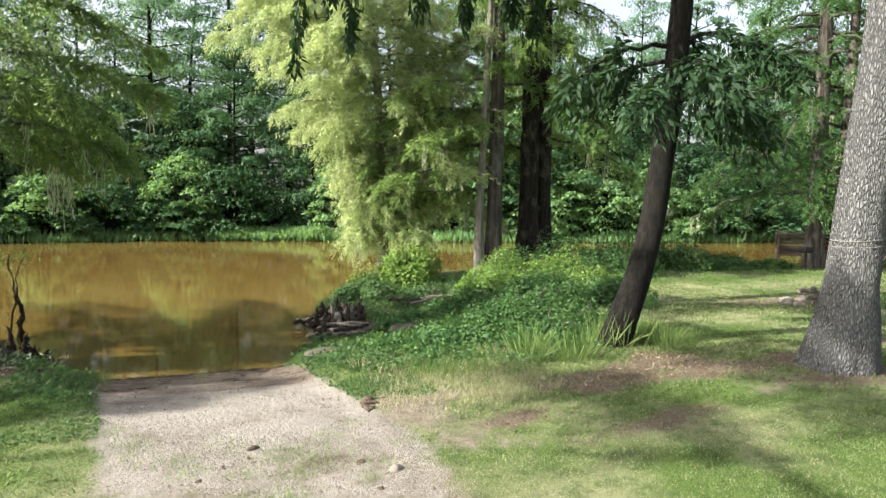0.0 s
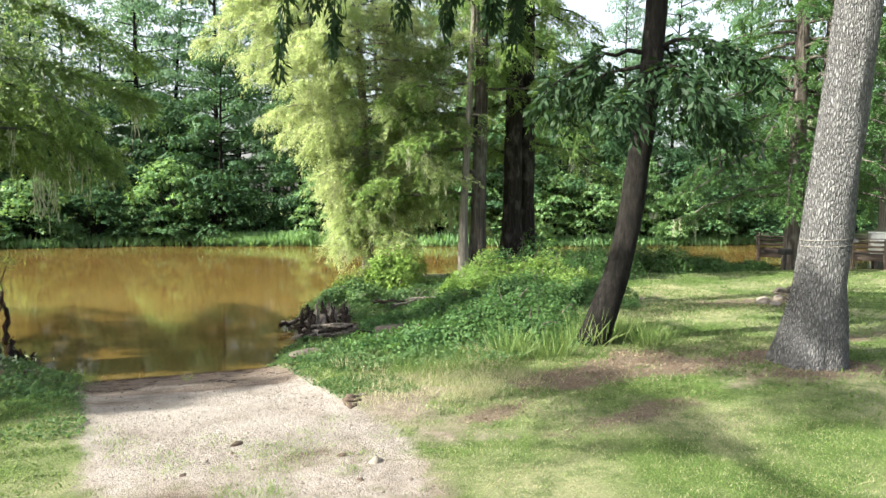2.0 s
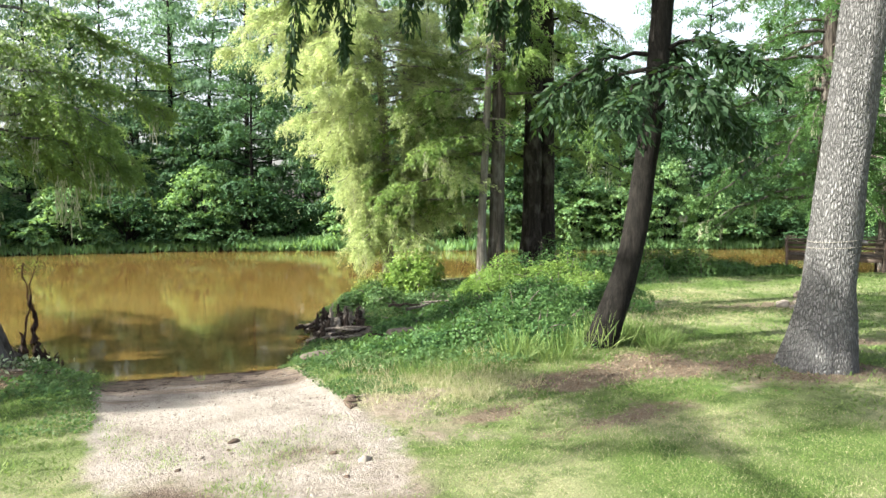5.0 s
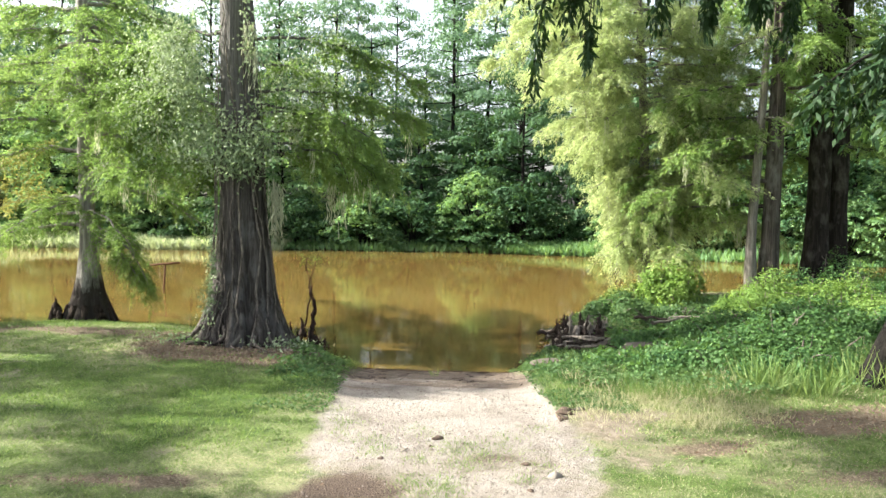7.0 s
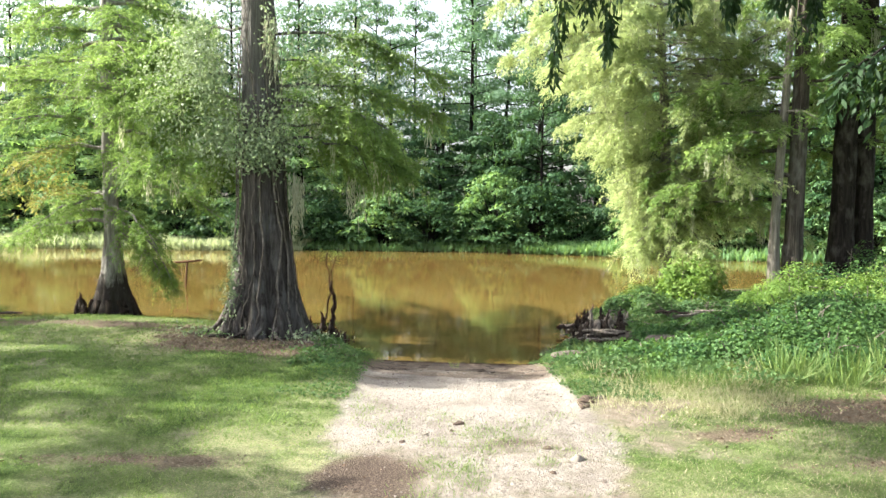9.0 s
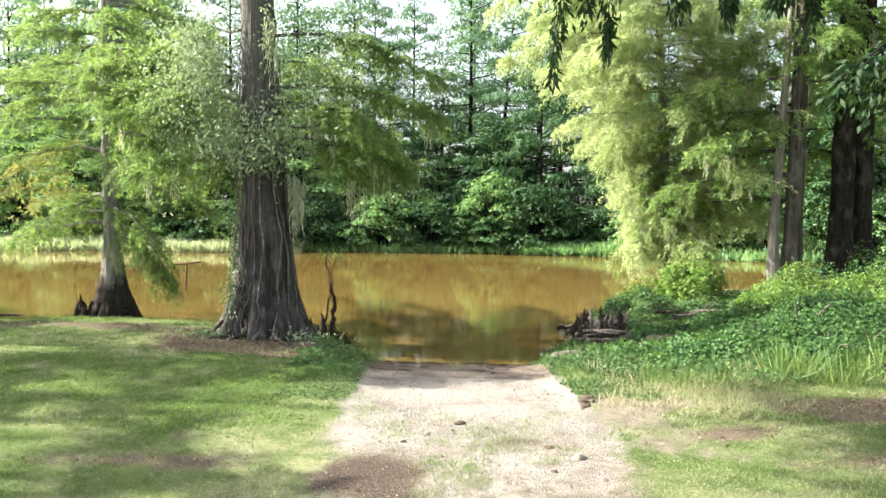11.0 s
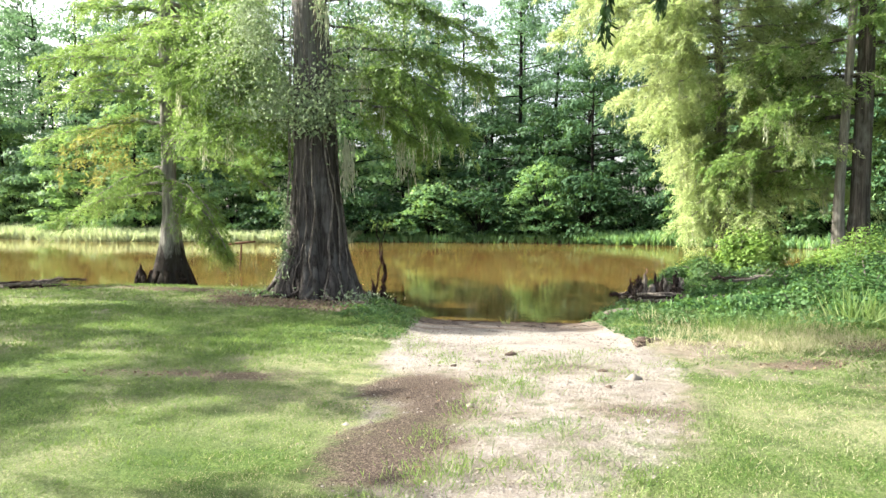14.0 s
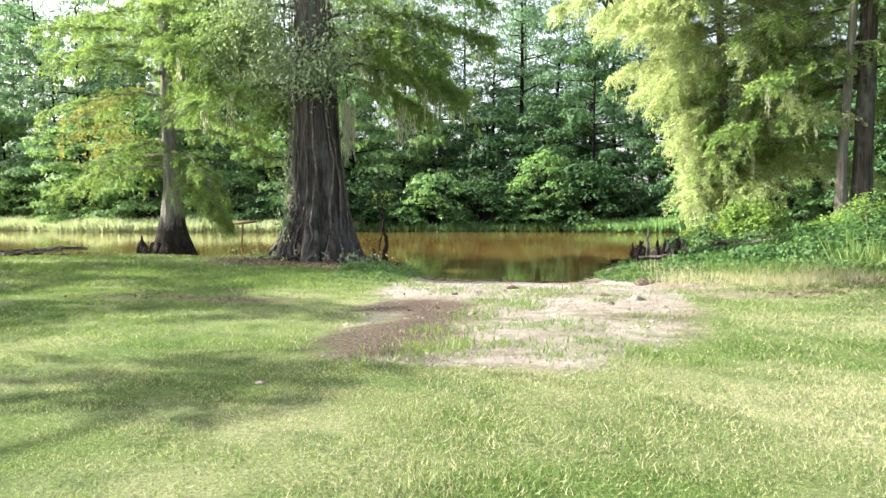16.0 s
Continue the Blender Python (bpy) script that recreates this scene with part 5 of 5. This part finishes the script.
# a fire ring with split logs
for k in range(9):
    a = k * 0.7
    rock("fire_stone", 19.0 + 1.0 * math.cos(a), -0.3 + 0.7 * math.sin(a), 0.2, 0.15, 0.12, 640 + k, M_STONE, "pale stone of the fire ring", a, "stones of the fire ring")
for k in range(7):
    root = thing("firewood_log", (19.0 + rng.normal(0, 0.2), -0.3 + rng.normal(0, 0.2), ground_at(19, -0.3) + 0.09 + 0.055 * k), "split firewood log on the fire ring", "log", "logs on the fire ring")
    a = rng.uniform(-0.9, 0.9)
    d = np.array([math.cos(a), math.sin(a), rng.normal(0, 0.08)])
    part("log", Geo().tube([d * -0.6, d * -0.59, d * 0.0, d * 0.59, d * 0.6], [0.012, 0.075, 0.085, 0.07, 0.012], 9, rng=rng), B_DRIFT, root)

# ropes round the oak
rope = thing("rope", (13.055, -6.14, ground_at(12.85, -6.05) - 0.12 + 2.48), "two turns of pale rope tied round the oak", "rope")
M_ROPE = stone_material("pale_rope", (0.13, 0.125, 0.115), (0.22, 0.21, 0.195))
for z, tilt in ((0.0, 0.04), (-0.12, 0.03)):
    th = np.linspace(0, 2 * np.pi, 33)
    part("turn", Geo().tube(np.stack([0.435 * np.cos(th), 0.435 * np.sin(th), z + tilt * np.cos(th)], 1), np.full(33, 0.008), 6, cap=False), M_ROPE, rope, smooth=True)
part("knot", rock_geo(0.06, 0.06, 0.06, 5), M_ROPE, rope).location = (0.3, -0.36, -0.04)


# ---------------------------------------------------------------- deck over the far cove
def wood_material(name, dark, light):
    n = Nodes(name)
    g = n.noise(n.coords((0.4, 6, 6)), 5.0, 6.0)
    one = n.add("ShaderNodeObjectInfo").outputs["Random"]
    c = n.mix(n.math("MULTIPLY", one, 0.5), n.ramp(g, (0.3, dark), (0.7, light)), dark)
    return n.surface(c, 0.85, n.bump(g, 0.4, 0.01), spec=0.25)


M_DECK = wood_material("brown_deck_wood", (0.055, 0.042, 0.035), (0.14, 0.11, 0.09))


def box(x0, x1, y0, y1, z0, z1, bevel=0.01):
    bm = bmesh.new()
    bmesh.ops.create_cube(bm, size=1.0)
    for v in bm.verts:
        v.co = Vector(((x0 + x1) / 2 + v.co.x * (x1 - x0), (y0 + y1) / 2 + v.co.y * (y1 - y0), (z0 + z1) / 2 + v.co.z * (z1 - z0)))
    bmesh.ops.bevel(bm, geom=bm.edges[:], offset=bevel, segments=1, affect="EDGES")
    verts = [tuple(v.co) for v in bm.verts]
    faces = [[v.index for v in f.verts] for f in bm.faces]
    bm.free()
    return Geo().add(verts, [f + [f[-1]] if len(f) == 3 else f for f in faces])


deck = thing("wooden_deck", (28.9, 10.5, 0.0), "weathered brown wooden deck with railings over the water", "deck")
deck.rotation_euler = (0, 0, -0.8)
W, D = 9.5, 3.2
part("beam", box(0, W, 0.05, 0.17, 0.97, 1.19), M_DECK, deck)
part("beam", box(0, W, D - 0.17, D - 0.05, 0.97, 1.19), M_DECK, deck)
for k in range(int(W / 0.16)):
    part("plank", box(k * 0.16, k * 0.16 + 0.148, 0, D, 1.195, 1.235, 0.004), M_DECK, deck)
for k in range(8):
    for y in (0.0, D - 0.12):
        x = k * (W - 0.12) / 7
        part("post", box(x, x + 0.12, y - 0.125 if y == 0 else y + 0.125, y - 0.005 if y == 0 else y + 0.245, -0.9, 1.98), M_DECK, deck)
for z in (1.36, 1.58, 1.8):
    part("rail", box(0, W, -0.045, -0.003, z, z + 0.11), M_DECK, deck)
    part("rail", box(0, W, D + 0.003, D + 0.045, z, z + 0.11), M_DECK, deck)
    part("rail", box(-0.045, -0.003, 0, D, z, z + 0.11), M_DECK, deck)
part("cap_rail", box(-0.1, W, -0.14, 0.05, 1.985, 2.025), M_DECK, deck)
part("cap_rail", box(-0.1, W, D - 0.05, D + 0.14, 1.985, 2.025), M_DECK, deck)
M_WHITE = stone_material("white_painted_board", (0.6, 0.6, 0.58), (0.8, 0.8, 0.78))
chest = thing("storage_chest", (34.0, 7.4, 1.235), "white storage chest on the deck", "chest")
chest.rotation_euler = (0, 0, -0.8)
part("body", box(-0.8, 0.8, -0.35, 0.35, 0, 0.95, 0.03), M_WHITE, chest)
part("lid", box(-0.84, 0.84, -0.39, 0.39, 0.955, 1.05, 0.03), M_WHITE, chest)
M_RED = stone_material("red_plastic", (0.45, 0.04, 0.06), (0.6, 0.07, 0.09))
can = thing("fuel_can", (30.9, 9.56, 1.235), "red plastic can on the deck", "can")
part("body", box(-0.22, 0.22, -0.12, 0.12, 0, 0.36, 0.04), M_RED, can)
part("cap", Geo().tube([(0, 0, 0.35), (0, 0, 0.43)], [0.05, 0.05], 10), M_RED, can)
M_IRON = stone_material("black_iron", (0.01, 0.01, 0.01), (0.03, 0.03, 0.03))
grill = thing("park_grill", (28.2, 8.2, ground_at(28.2, 8.2)), "black iron grill on a post beside the deck", "grill")
part("pole", Geo().tube([(0, 0, -0.1), (0, 0, 0.75)], [0.04, 0.04], 8), M_IRON, grill)
part("firebox", box(-0.25, 0.25, -0.2, 0.2, 0.75, 1.0, 0.02), M_IRON, grill)
part("grate", box(-0.22, 0.22, -0.17, 0.17, 1.004, 1.02, 0.003), M_IRON, grill)
feeder = thing("bird_house", (40.0, 32.2, ground_at(40.0, 32.2)), "white bird house on a pole across the water", "bird house")
part("pole", Geo().tube([(0, 0, -0.2), (0, 0, 1.8)], [0.04, 0.035], 8), M_WHITE, feeder)
part("body", box(-0.28, 0.28, -0.22, 0.22, 1.8, 2.1, 0.02), M_WHITE, feeder)
part("roof", Geo().add([(-0.38, -0.3, 2.105), (0.38, -0.3, 2.105), (0.38, 0.3, 2.105), (-0.38, 0.3, 2.105), (-0.38, 0, 2.35), (0.38, 0, 2.35)],
                       [(0, 1, 5, 4), (2, 3, 4, 5), (0, 4, 3, 3), (1, 2, 5, 5), (0, 3, 2, 1)]), M_WHITE, feeder)


# ---------------------------------------------------------------- weeds, reeds, grass and gravel
def tuft(x, y, h, n, spread, seed, mat=None, label="green grass tuft growing through the gravel"):
    q = np.random.default_rng(seed)
    root = thing("grass_tuft", (x, y, ground_at(x, y) - 0.01), label, "grass", "grass tufts")
    p = q.normal(0, spread, (n, 3)) * (1, 1, 0)
    way = q.normal(0, 0.45, (n, 3)) + (0, 0, 1.0)
    way[:, :2] += p[:, :2] / (spread + 1e-6) * 0.25
    part("blade_mass", Geo().leaves(p, way, h, max(0.007, h * 0.035), q), mat or M_GRASS, root, kind="stuff")


TUFTS = [(2.37, -10.7, 0.16, 0.16), (2.2, -10.95, 0.12, 0.14), (3.14, -9.57, 0.12, 0.16), (2.4, -8.3, 0.1, 0.22), (3.5, -10.9, 0.1, 0.22), (3.0, -10.6, 0.1, 0.2), (2.0, -10.0, 0.08, 0.15), (2.9, -7.1, 0.1, 0.2), (3.2, -6.7, 0.1, 0.25),
         (2.5, -7.9, 0.12, 0.2), (2.3, -8.9, 0.1, 0.2), (1.9, -11.3, 0.1, 0.2), (2.6, -6.6, 0.08, 0.18), (3.9, -8.9, 0.08, 0.2), (0.9, -5.4, 0.1, 0.2), (0.5, -4.6, 0.1, 0.2), (2.0, -0.85, 0.3, 0.04), (0.15, -0.6, 0.22, 0.12), (0.0, -1.2, 0.22, 0.15), (-0.15, -0.2, 0.25, 0.15)]
for k, (x, y, h, sp) in enumerate(TUFTS):
    tuft(x, y, h * 0.75, 170 if sp > 0.1 else 26, sp, 700 + k)
for k in range(24):
    x = rng.uniform(5.0, 10.4)
    tall = x > 7.6 and k % 3 == 0
    tuft(x, rng.uniform(-3.7, -2.6), rng.uniform(0.45, 0.75) if tall else rng.uniform(0.15, 0.35), 60 if tall else 90, 0.2, 740 + k, None, "tall green grass at the edge of the vines")
for k in range(60):
    x = rng.uniform(4.9, 9.4)
    tuft(x, rng.uniform(-3.3, 0.4) - 0.1 * (x - 5), rng.uniform(0.12, 0.3), 80, rng.uniform(0.12, 0.28), 1000 + k, (M_WEED, M_BUSH, M_STRAW, M_GRASS)[k % 4], "fresh green grass among the low weeds")
for k in range(34):
    y = rng.uniform(-11.3, -5.6)
    tuft(rng.uniform(1.9 if y < -7 else 1.0, 4.4), y, rng.uniform(0.035, 0.075), 130, rng.uniform(0.08, 0.2), 800 + k)
for k in range(10):
    tuft(rng.uniform(10.5, 11.8), rng.uniform(-3.6, -1.5), rng.uniform(0.3, 0.5), 90, 0.2, 780 + k, None, "tall dry grass round the leaning trunk")


for k in range(46):
    x = rng.uniform(4.6, 7.6)
    tuft(x, rng.uniform(-5.4, -3.3) + 0.1 * (x - 6), rng.uniform(0.1, 0.2), 80, rng.uniform(0.12, 0.25), 900 + k, M_STRAW, "pale dry grass beside the ramp")


def scatter(n, x0, x1, y0, y1, q):
    return q.uniform(x0, x1, n), q.uniform(y0, y1, n)


def weeds(name, label, boxes, mat, leaf, tall, seed, keep):
    q, g = np.random.default_rng(seed), Geo()
    for n, x0, x1, y0, y1 in boxes:
        x, y = scatter(n, x0, x1, y0, y1, q)
        ok = keep(x, y)
        x, y = x[ok], y[ok]
        lump = np.clip(0.55 + 0.6 * wave(x, y, 1.8, 31) + 0.4 * wave(x, y, 4.0, 32), 0.08, 1)
        z = height(x, y) + tall * lump * np.sqrt(q.uniform(0, 1, len(x)))
        g.leaves(np.stack([x, y, z], 1), q.normal(0, 1, (len(x), 3)) * (1, 1, 0.5), leaf[0], leaf[1], q, face=np.array([[0, 0, 1.0]]))
    tagged(new(name, g.mesh(name, mat)), label, "weeds", kind="stuff")


def bank_edge(x, y):
    front = np.interp(x, [4.2, 4.6, 6.2, 7.9, 10.0, 11.5, 13, 16, 22, 28], [-0.9, -2.6, -3.3, -3.7, -3.2, -1.6, 0.5, 4.5, 7.0, 8.5])
    bare = (y > 0.9) & (y < 5.6) & (x < 6.4)
    return (y > front + 0.3 * wave(x, y, 2.5, 33)) & (river_distance(x, y) > 0.05) & ~bare


weeds("weeds", "low green weeds and vines covering the bank", [(30000, 4.2, 14.0, -4.0, 9.5), (7000, 14, 30, 3, 14), (9000, 3.9, 7.0, -3.0, 3.5)], M_WEED, (0.085, 0.055), 0.26, 41, bank_edge)
weeds("weeds", "low weeds along the ramp's edge", [(9000, 3.5, 5.6, -4.6, 0.6), (3400, -0.8, 0.7, -5.0, -0.3)], M_WEED, (0.06, 0.035), 0.12, 43, lambda x, y: (strip(x, y) < 0.85) & (river_distance(x, y) > 0.03) & (wave(x, y, 2.2, 45) > -0.25))
weeds("weeds", "green weeds beside the ramp and the cypress roots", [(2200, -1.3, 0.25, -2.6, 1.2), (5200, -13, -4, 1.2, 5.0), (1300, -5.2, -1.0, -1.2, 1.6)], M_WEED, (0.1, 0.06), 0.2, 42,
      lambda x, y: (river_distance(x, y) > 0.05) & (strip(x, y) < 0.3) & (wave(x, y, 1.3, 35) + 0.15 * (x + 1.5) > -0.1))


def reeds(name, label, n, x0, x1, deep, tall, mat, seed):
    q = np.random.default_rng(seed)
    x = q.uniform(x0, x1, n)
    pts = sorted(FAR_BANK)
    y = np.interp(x, [p[0] for p in pts], [p[1] for p in pts]) + q.uniform(-0.4, 1, n) * deep
    y -= 0.8 * wave(x, x * 0, 0.5, 36)
    z = np.maximum(height(x, y), -0.05)
    h = tall * np.clip(0.75 + 0.4 * wave(x, y, 0.6, 37), 0.3, 1.3)
    g = Geo().leaves(np.stack([x, y, z], 1), q.normal(0, 0.3, (n, 3)) + (0, 0, 1), h, 0.16, q)
    tagged(new(name, g.mesh(name, mat)), label, "reeds", kind="stuff")


reeds("reeds", "bright sunlit reeds along the far water's edge", 16000, -70, -14, 4.2, 1.2, M_REED, 51)
reeds("reeds", "low green water plants along the far bank", 6000, -18, 60, 1.6, 0.8, M_FAR_LIT, 52)
reeds("reeds", "bright green water plants on the far bank", 4500, 4.5, 16.5, 1.8, 0.9, M_FAR_LIT, 53)


def lawn(name, zones, seed, mat=None, label="short mown lawn grass with dry pale blades", drift=None):
    q, g = np.random.default_rng(seed), Geo()
    for n, x0, x1, y0, y1, h, w in zones:
        x, y = scatter(n, x0, x1, y0, y1, q)
        bare = np.clip(dirt_mask(x, y) * 1.15, 0, 0.9) + np.clip(litter_mask(x, y), 0, 0.85) + 0.9 * ramp_mask(x, y) + damp_mask(x, y) + 0.6 * strip(x, y, 0.8)
        ok = (q.uniform(0, 1, n) > bare) & (river_distance(x, y) > 0.25)
        if drift is not None:
            ok &= wave(x, y, 1.1, 46) + 0.6 * wave(x, y, 3.5, 47) + 0.2 * (x - 3) > drift + q.normal(0, 0.25, n)
        x, y = x[ok], y[ok]
        m = len(x)
        hh = h * q.uniform(0.5, 1.25, m) * np.clip(0.85 + 0.5 * wave(x, y, 2.2, 38) + 0.6 * wave(x, y, 9.0, 39), 0.3, 1.7)
        base = np.stack([x, y, height(x, y) - 0.005], 1)
        a = q.uniform(0, 2 * np.pi, m)
        side = np.stack([np.cos(a), np.sin(a), np.zeros(m)], 1) * w * q.uniform(0.6, 1.3, (m, 1))
        tip = base + np.stack([q.normal(0, 0.65, m), q.normal(0, 0.65, m), np.full(m, 0.9)], 1) * hh[:, None]
        v = np.stack([base - side, base + side, tip], 1).reshape(-1, 3)
        i = np.arange(3 * m).reshape(m, 3)
        g.add(v, np.concatenate([i, i[:, 2:]], 1))
    tagged(new(name, g.mesh(name, mat or M_GRASS)), label, "grass", kind="stuff")


lawn("dry_grass", [(110000, -1.5, 8.0, -14.3, -11.0, 0.029, 0.0026), (36000, -4, 11, -11.0, -6.0, 0.045, 0.004), (12000, 4, 14, -6.0, -3.0, 0.06, 0.007), (18000, 11.5, 18.5, -1.5, 4.5, 0.06, 0.01)], 62, M_STRAW, "pale dry straw-coloured grass in drifts on the lawn", -0.35)
lawn("grass", [(92000, -1.5, 8.0, -14.3, -11.0, 0.028, 0.004), (90000, -6, 11, -11.0, -7.0, 0.042, 0.006), (60000, -10, 14, -7, -2.5, 0.07, 0.011), (26000, -14, -0.2, -2.5, 4.6, 0.07, 0.014), (28000, 11, 30, -9.5, 8.0, 0.09, 0.022), (16000, 3.9, 11.5, -4.6, -1.5, 0.1, 0.009)], 61)

q = np.random.default_rng(71)
x, y = scatter(16000, 0, 4.9, -11.5, -0.8, q)
ok = (strip(x, y) > 0.4) & (q.uniform(0, 1, len(x)) > damp_mask(x, y) * 0.9) & (q.uniform(-0.5, 0.35, len(x)) < wave(x, y, 3.0, 53) + 0.6 * wave(x, y, 9.0, 54))
x, y = x[ok], y[ok]
m = len(x)
s = q.uniform(0.004, 0.017, (m, 1, 1)) * np.where(q.uniform(0, 1, (m, 1, 1)) > 0.94, 2.0, 1.0) * q.uniform(0.6, 1.3, (m, 1, 3))
octa = np.array([(1, 0, 0), (0, 1, 0), (-1, 0, 0), (0, -1, 0), (0, 0, 0.7), (0, 0, -0.5)])[None] * s
rot = q.uniform(0, 6.28, m)
c, sn = np.cos(rot)[:, None], np.sin(rot)[:, None]
v = np.stack([octa[..., 0] * c - octa[..., 1] * sn, octa[..., 0] * sn + octa[..., 1] * c, octa[..., 2]], -1) + np.stack([x, y, height(x, y) + 0.004], 1)[:, None]
tri = np.array([(0, 1, 4), (1, 2, 4), (2, 3, 4), (3, 0, 4)])
f = (np.arange(m)[:, None, None] * 6 + tri[None]).reshape(-1, 3)
n = Nodes("gravel_stones")
mat = n.surface(n.ramp(n.island(), (0.0, (0.1, 0.08, 0.068)), (0.6, (0.19, 0.17, 0.15)), (1.0, (0.25, 0.23, 0.21))), 0.9, spec=0.2)
tagged(new("gravel", Geo().add(v.reshape(-1, 3), np.concatenate([f, f[:, 2:]], 1)).mesh("gravel", mat)), "loose pale gravel scattered over the ramp", "gravel", kind="stuff")

q = np.random.default_rng(81)
x, y = np.hstack([scatter(42000, -13, 16, -11.6, 3.0, q), scatter(9000, -5.4, -0.3, -1.8, 2.4, q), scatter(5000, 6.5, 14.5, -6.6, -3.6, q)])
ok = (q.uniform(0, 1, len(x)) < np.maximum(litter_mask(x, y) * 0.8, damp_mask(x, y) * 0.12)) & (river_distance(x, y) > 0.2)
x, y = x[ok], y[ok]
g = Geo().leaves(np.stack([x, y, height(x, y) + q.uniform(0.005, 0.04, len(x))], 1), q.normal(0, 1, (len(x), 3)) * (1, 1, 0.25), 0.055, 0.026, q, face=np.array([[0, 0, 1.0]]))
n = Nodes("dry_leaf_litter")
mat = n.surface(n.ramp(n.island(), (0.0, (0.07, 0.045, 0.03)), (0.45, (0.17, 0.12, 0.085)), (0.8, (0.2, 0.155, 0.115)), (1.0, (0.25, 0.21, 0.16))), 0.9, spec=0.15)
tagged(new("leaf_litter", g.mesh("leaf_litter", mat)), "dry brown leaf litter under the trees", "leaf litter", kind="stuff")
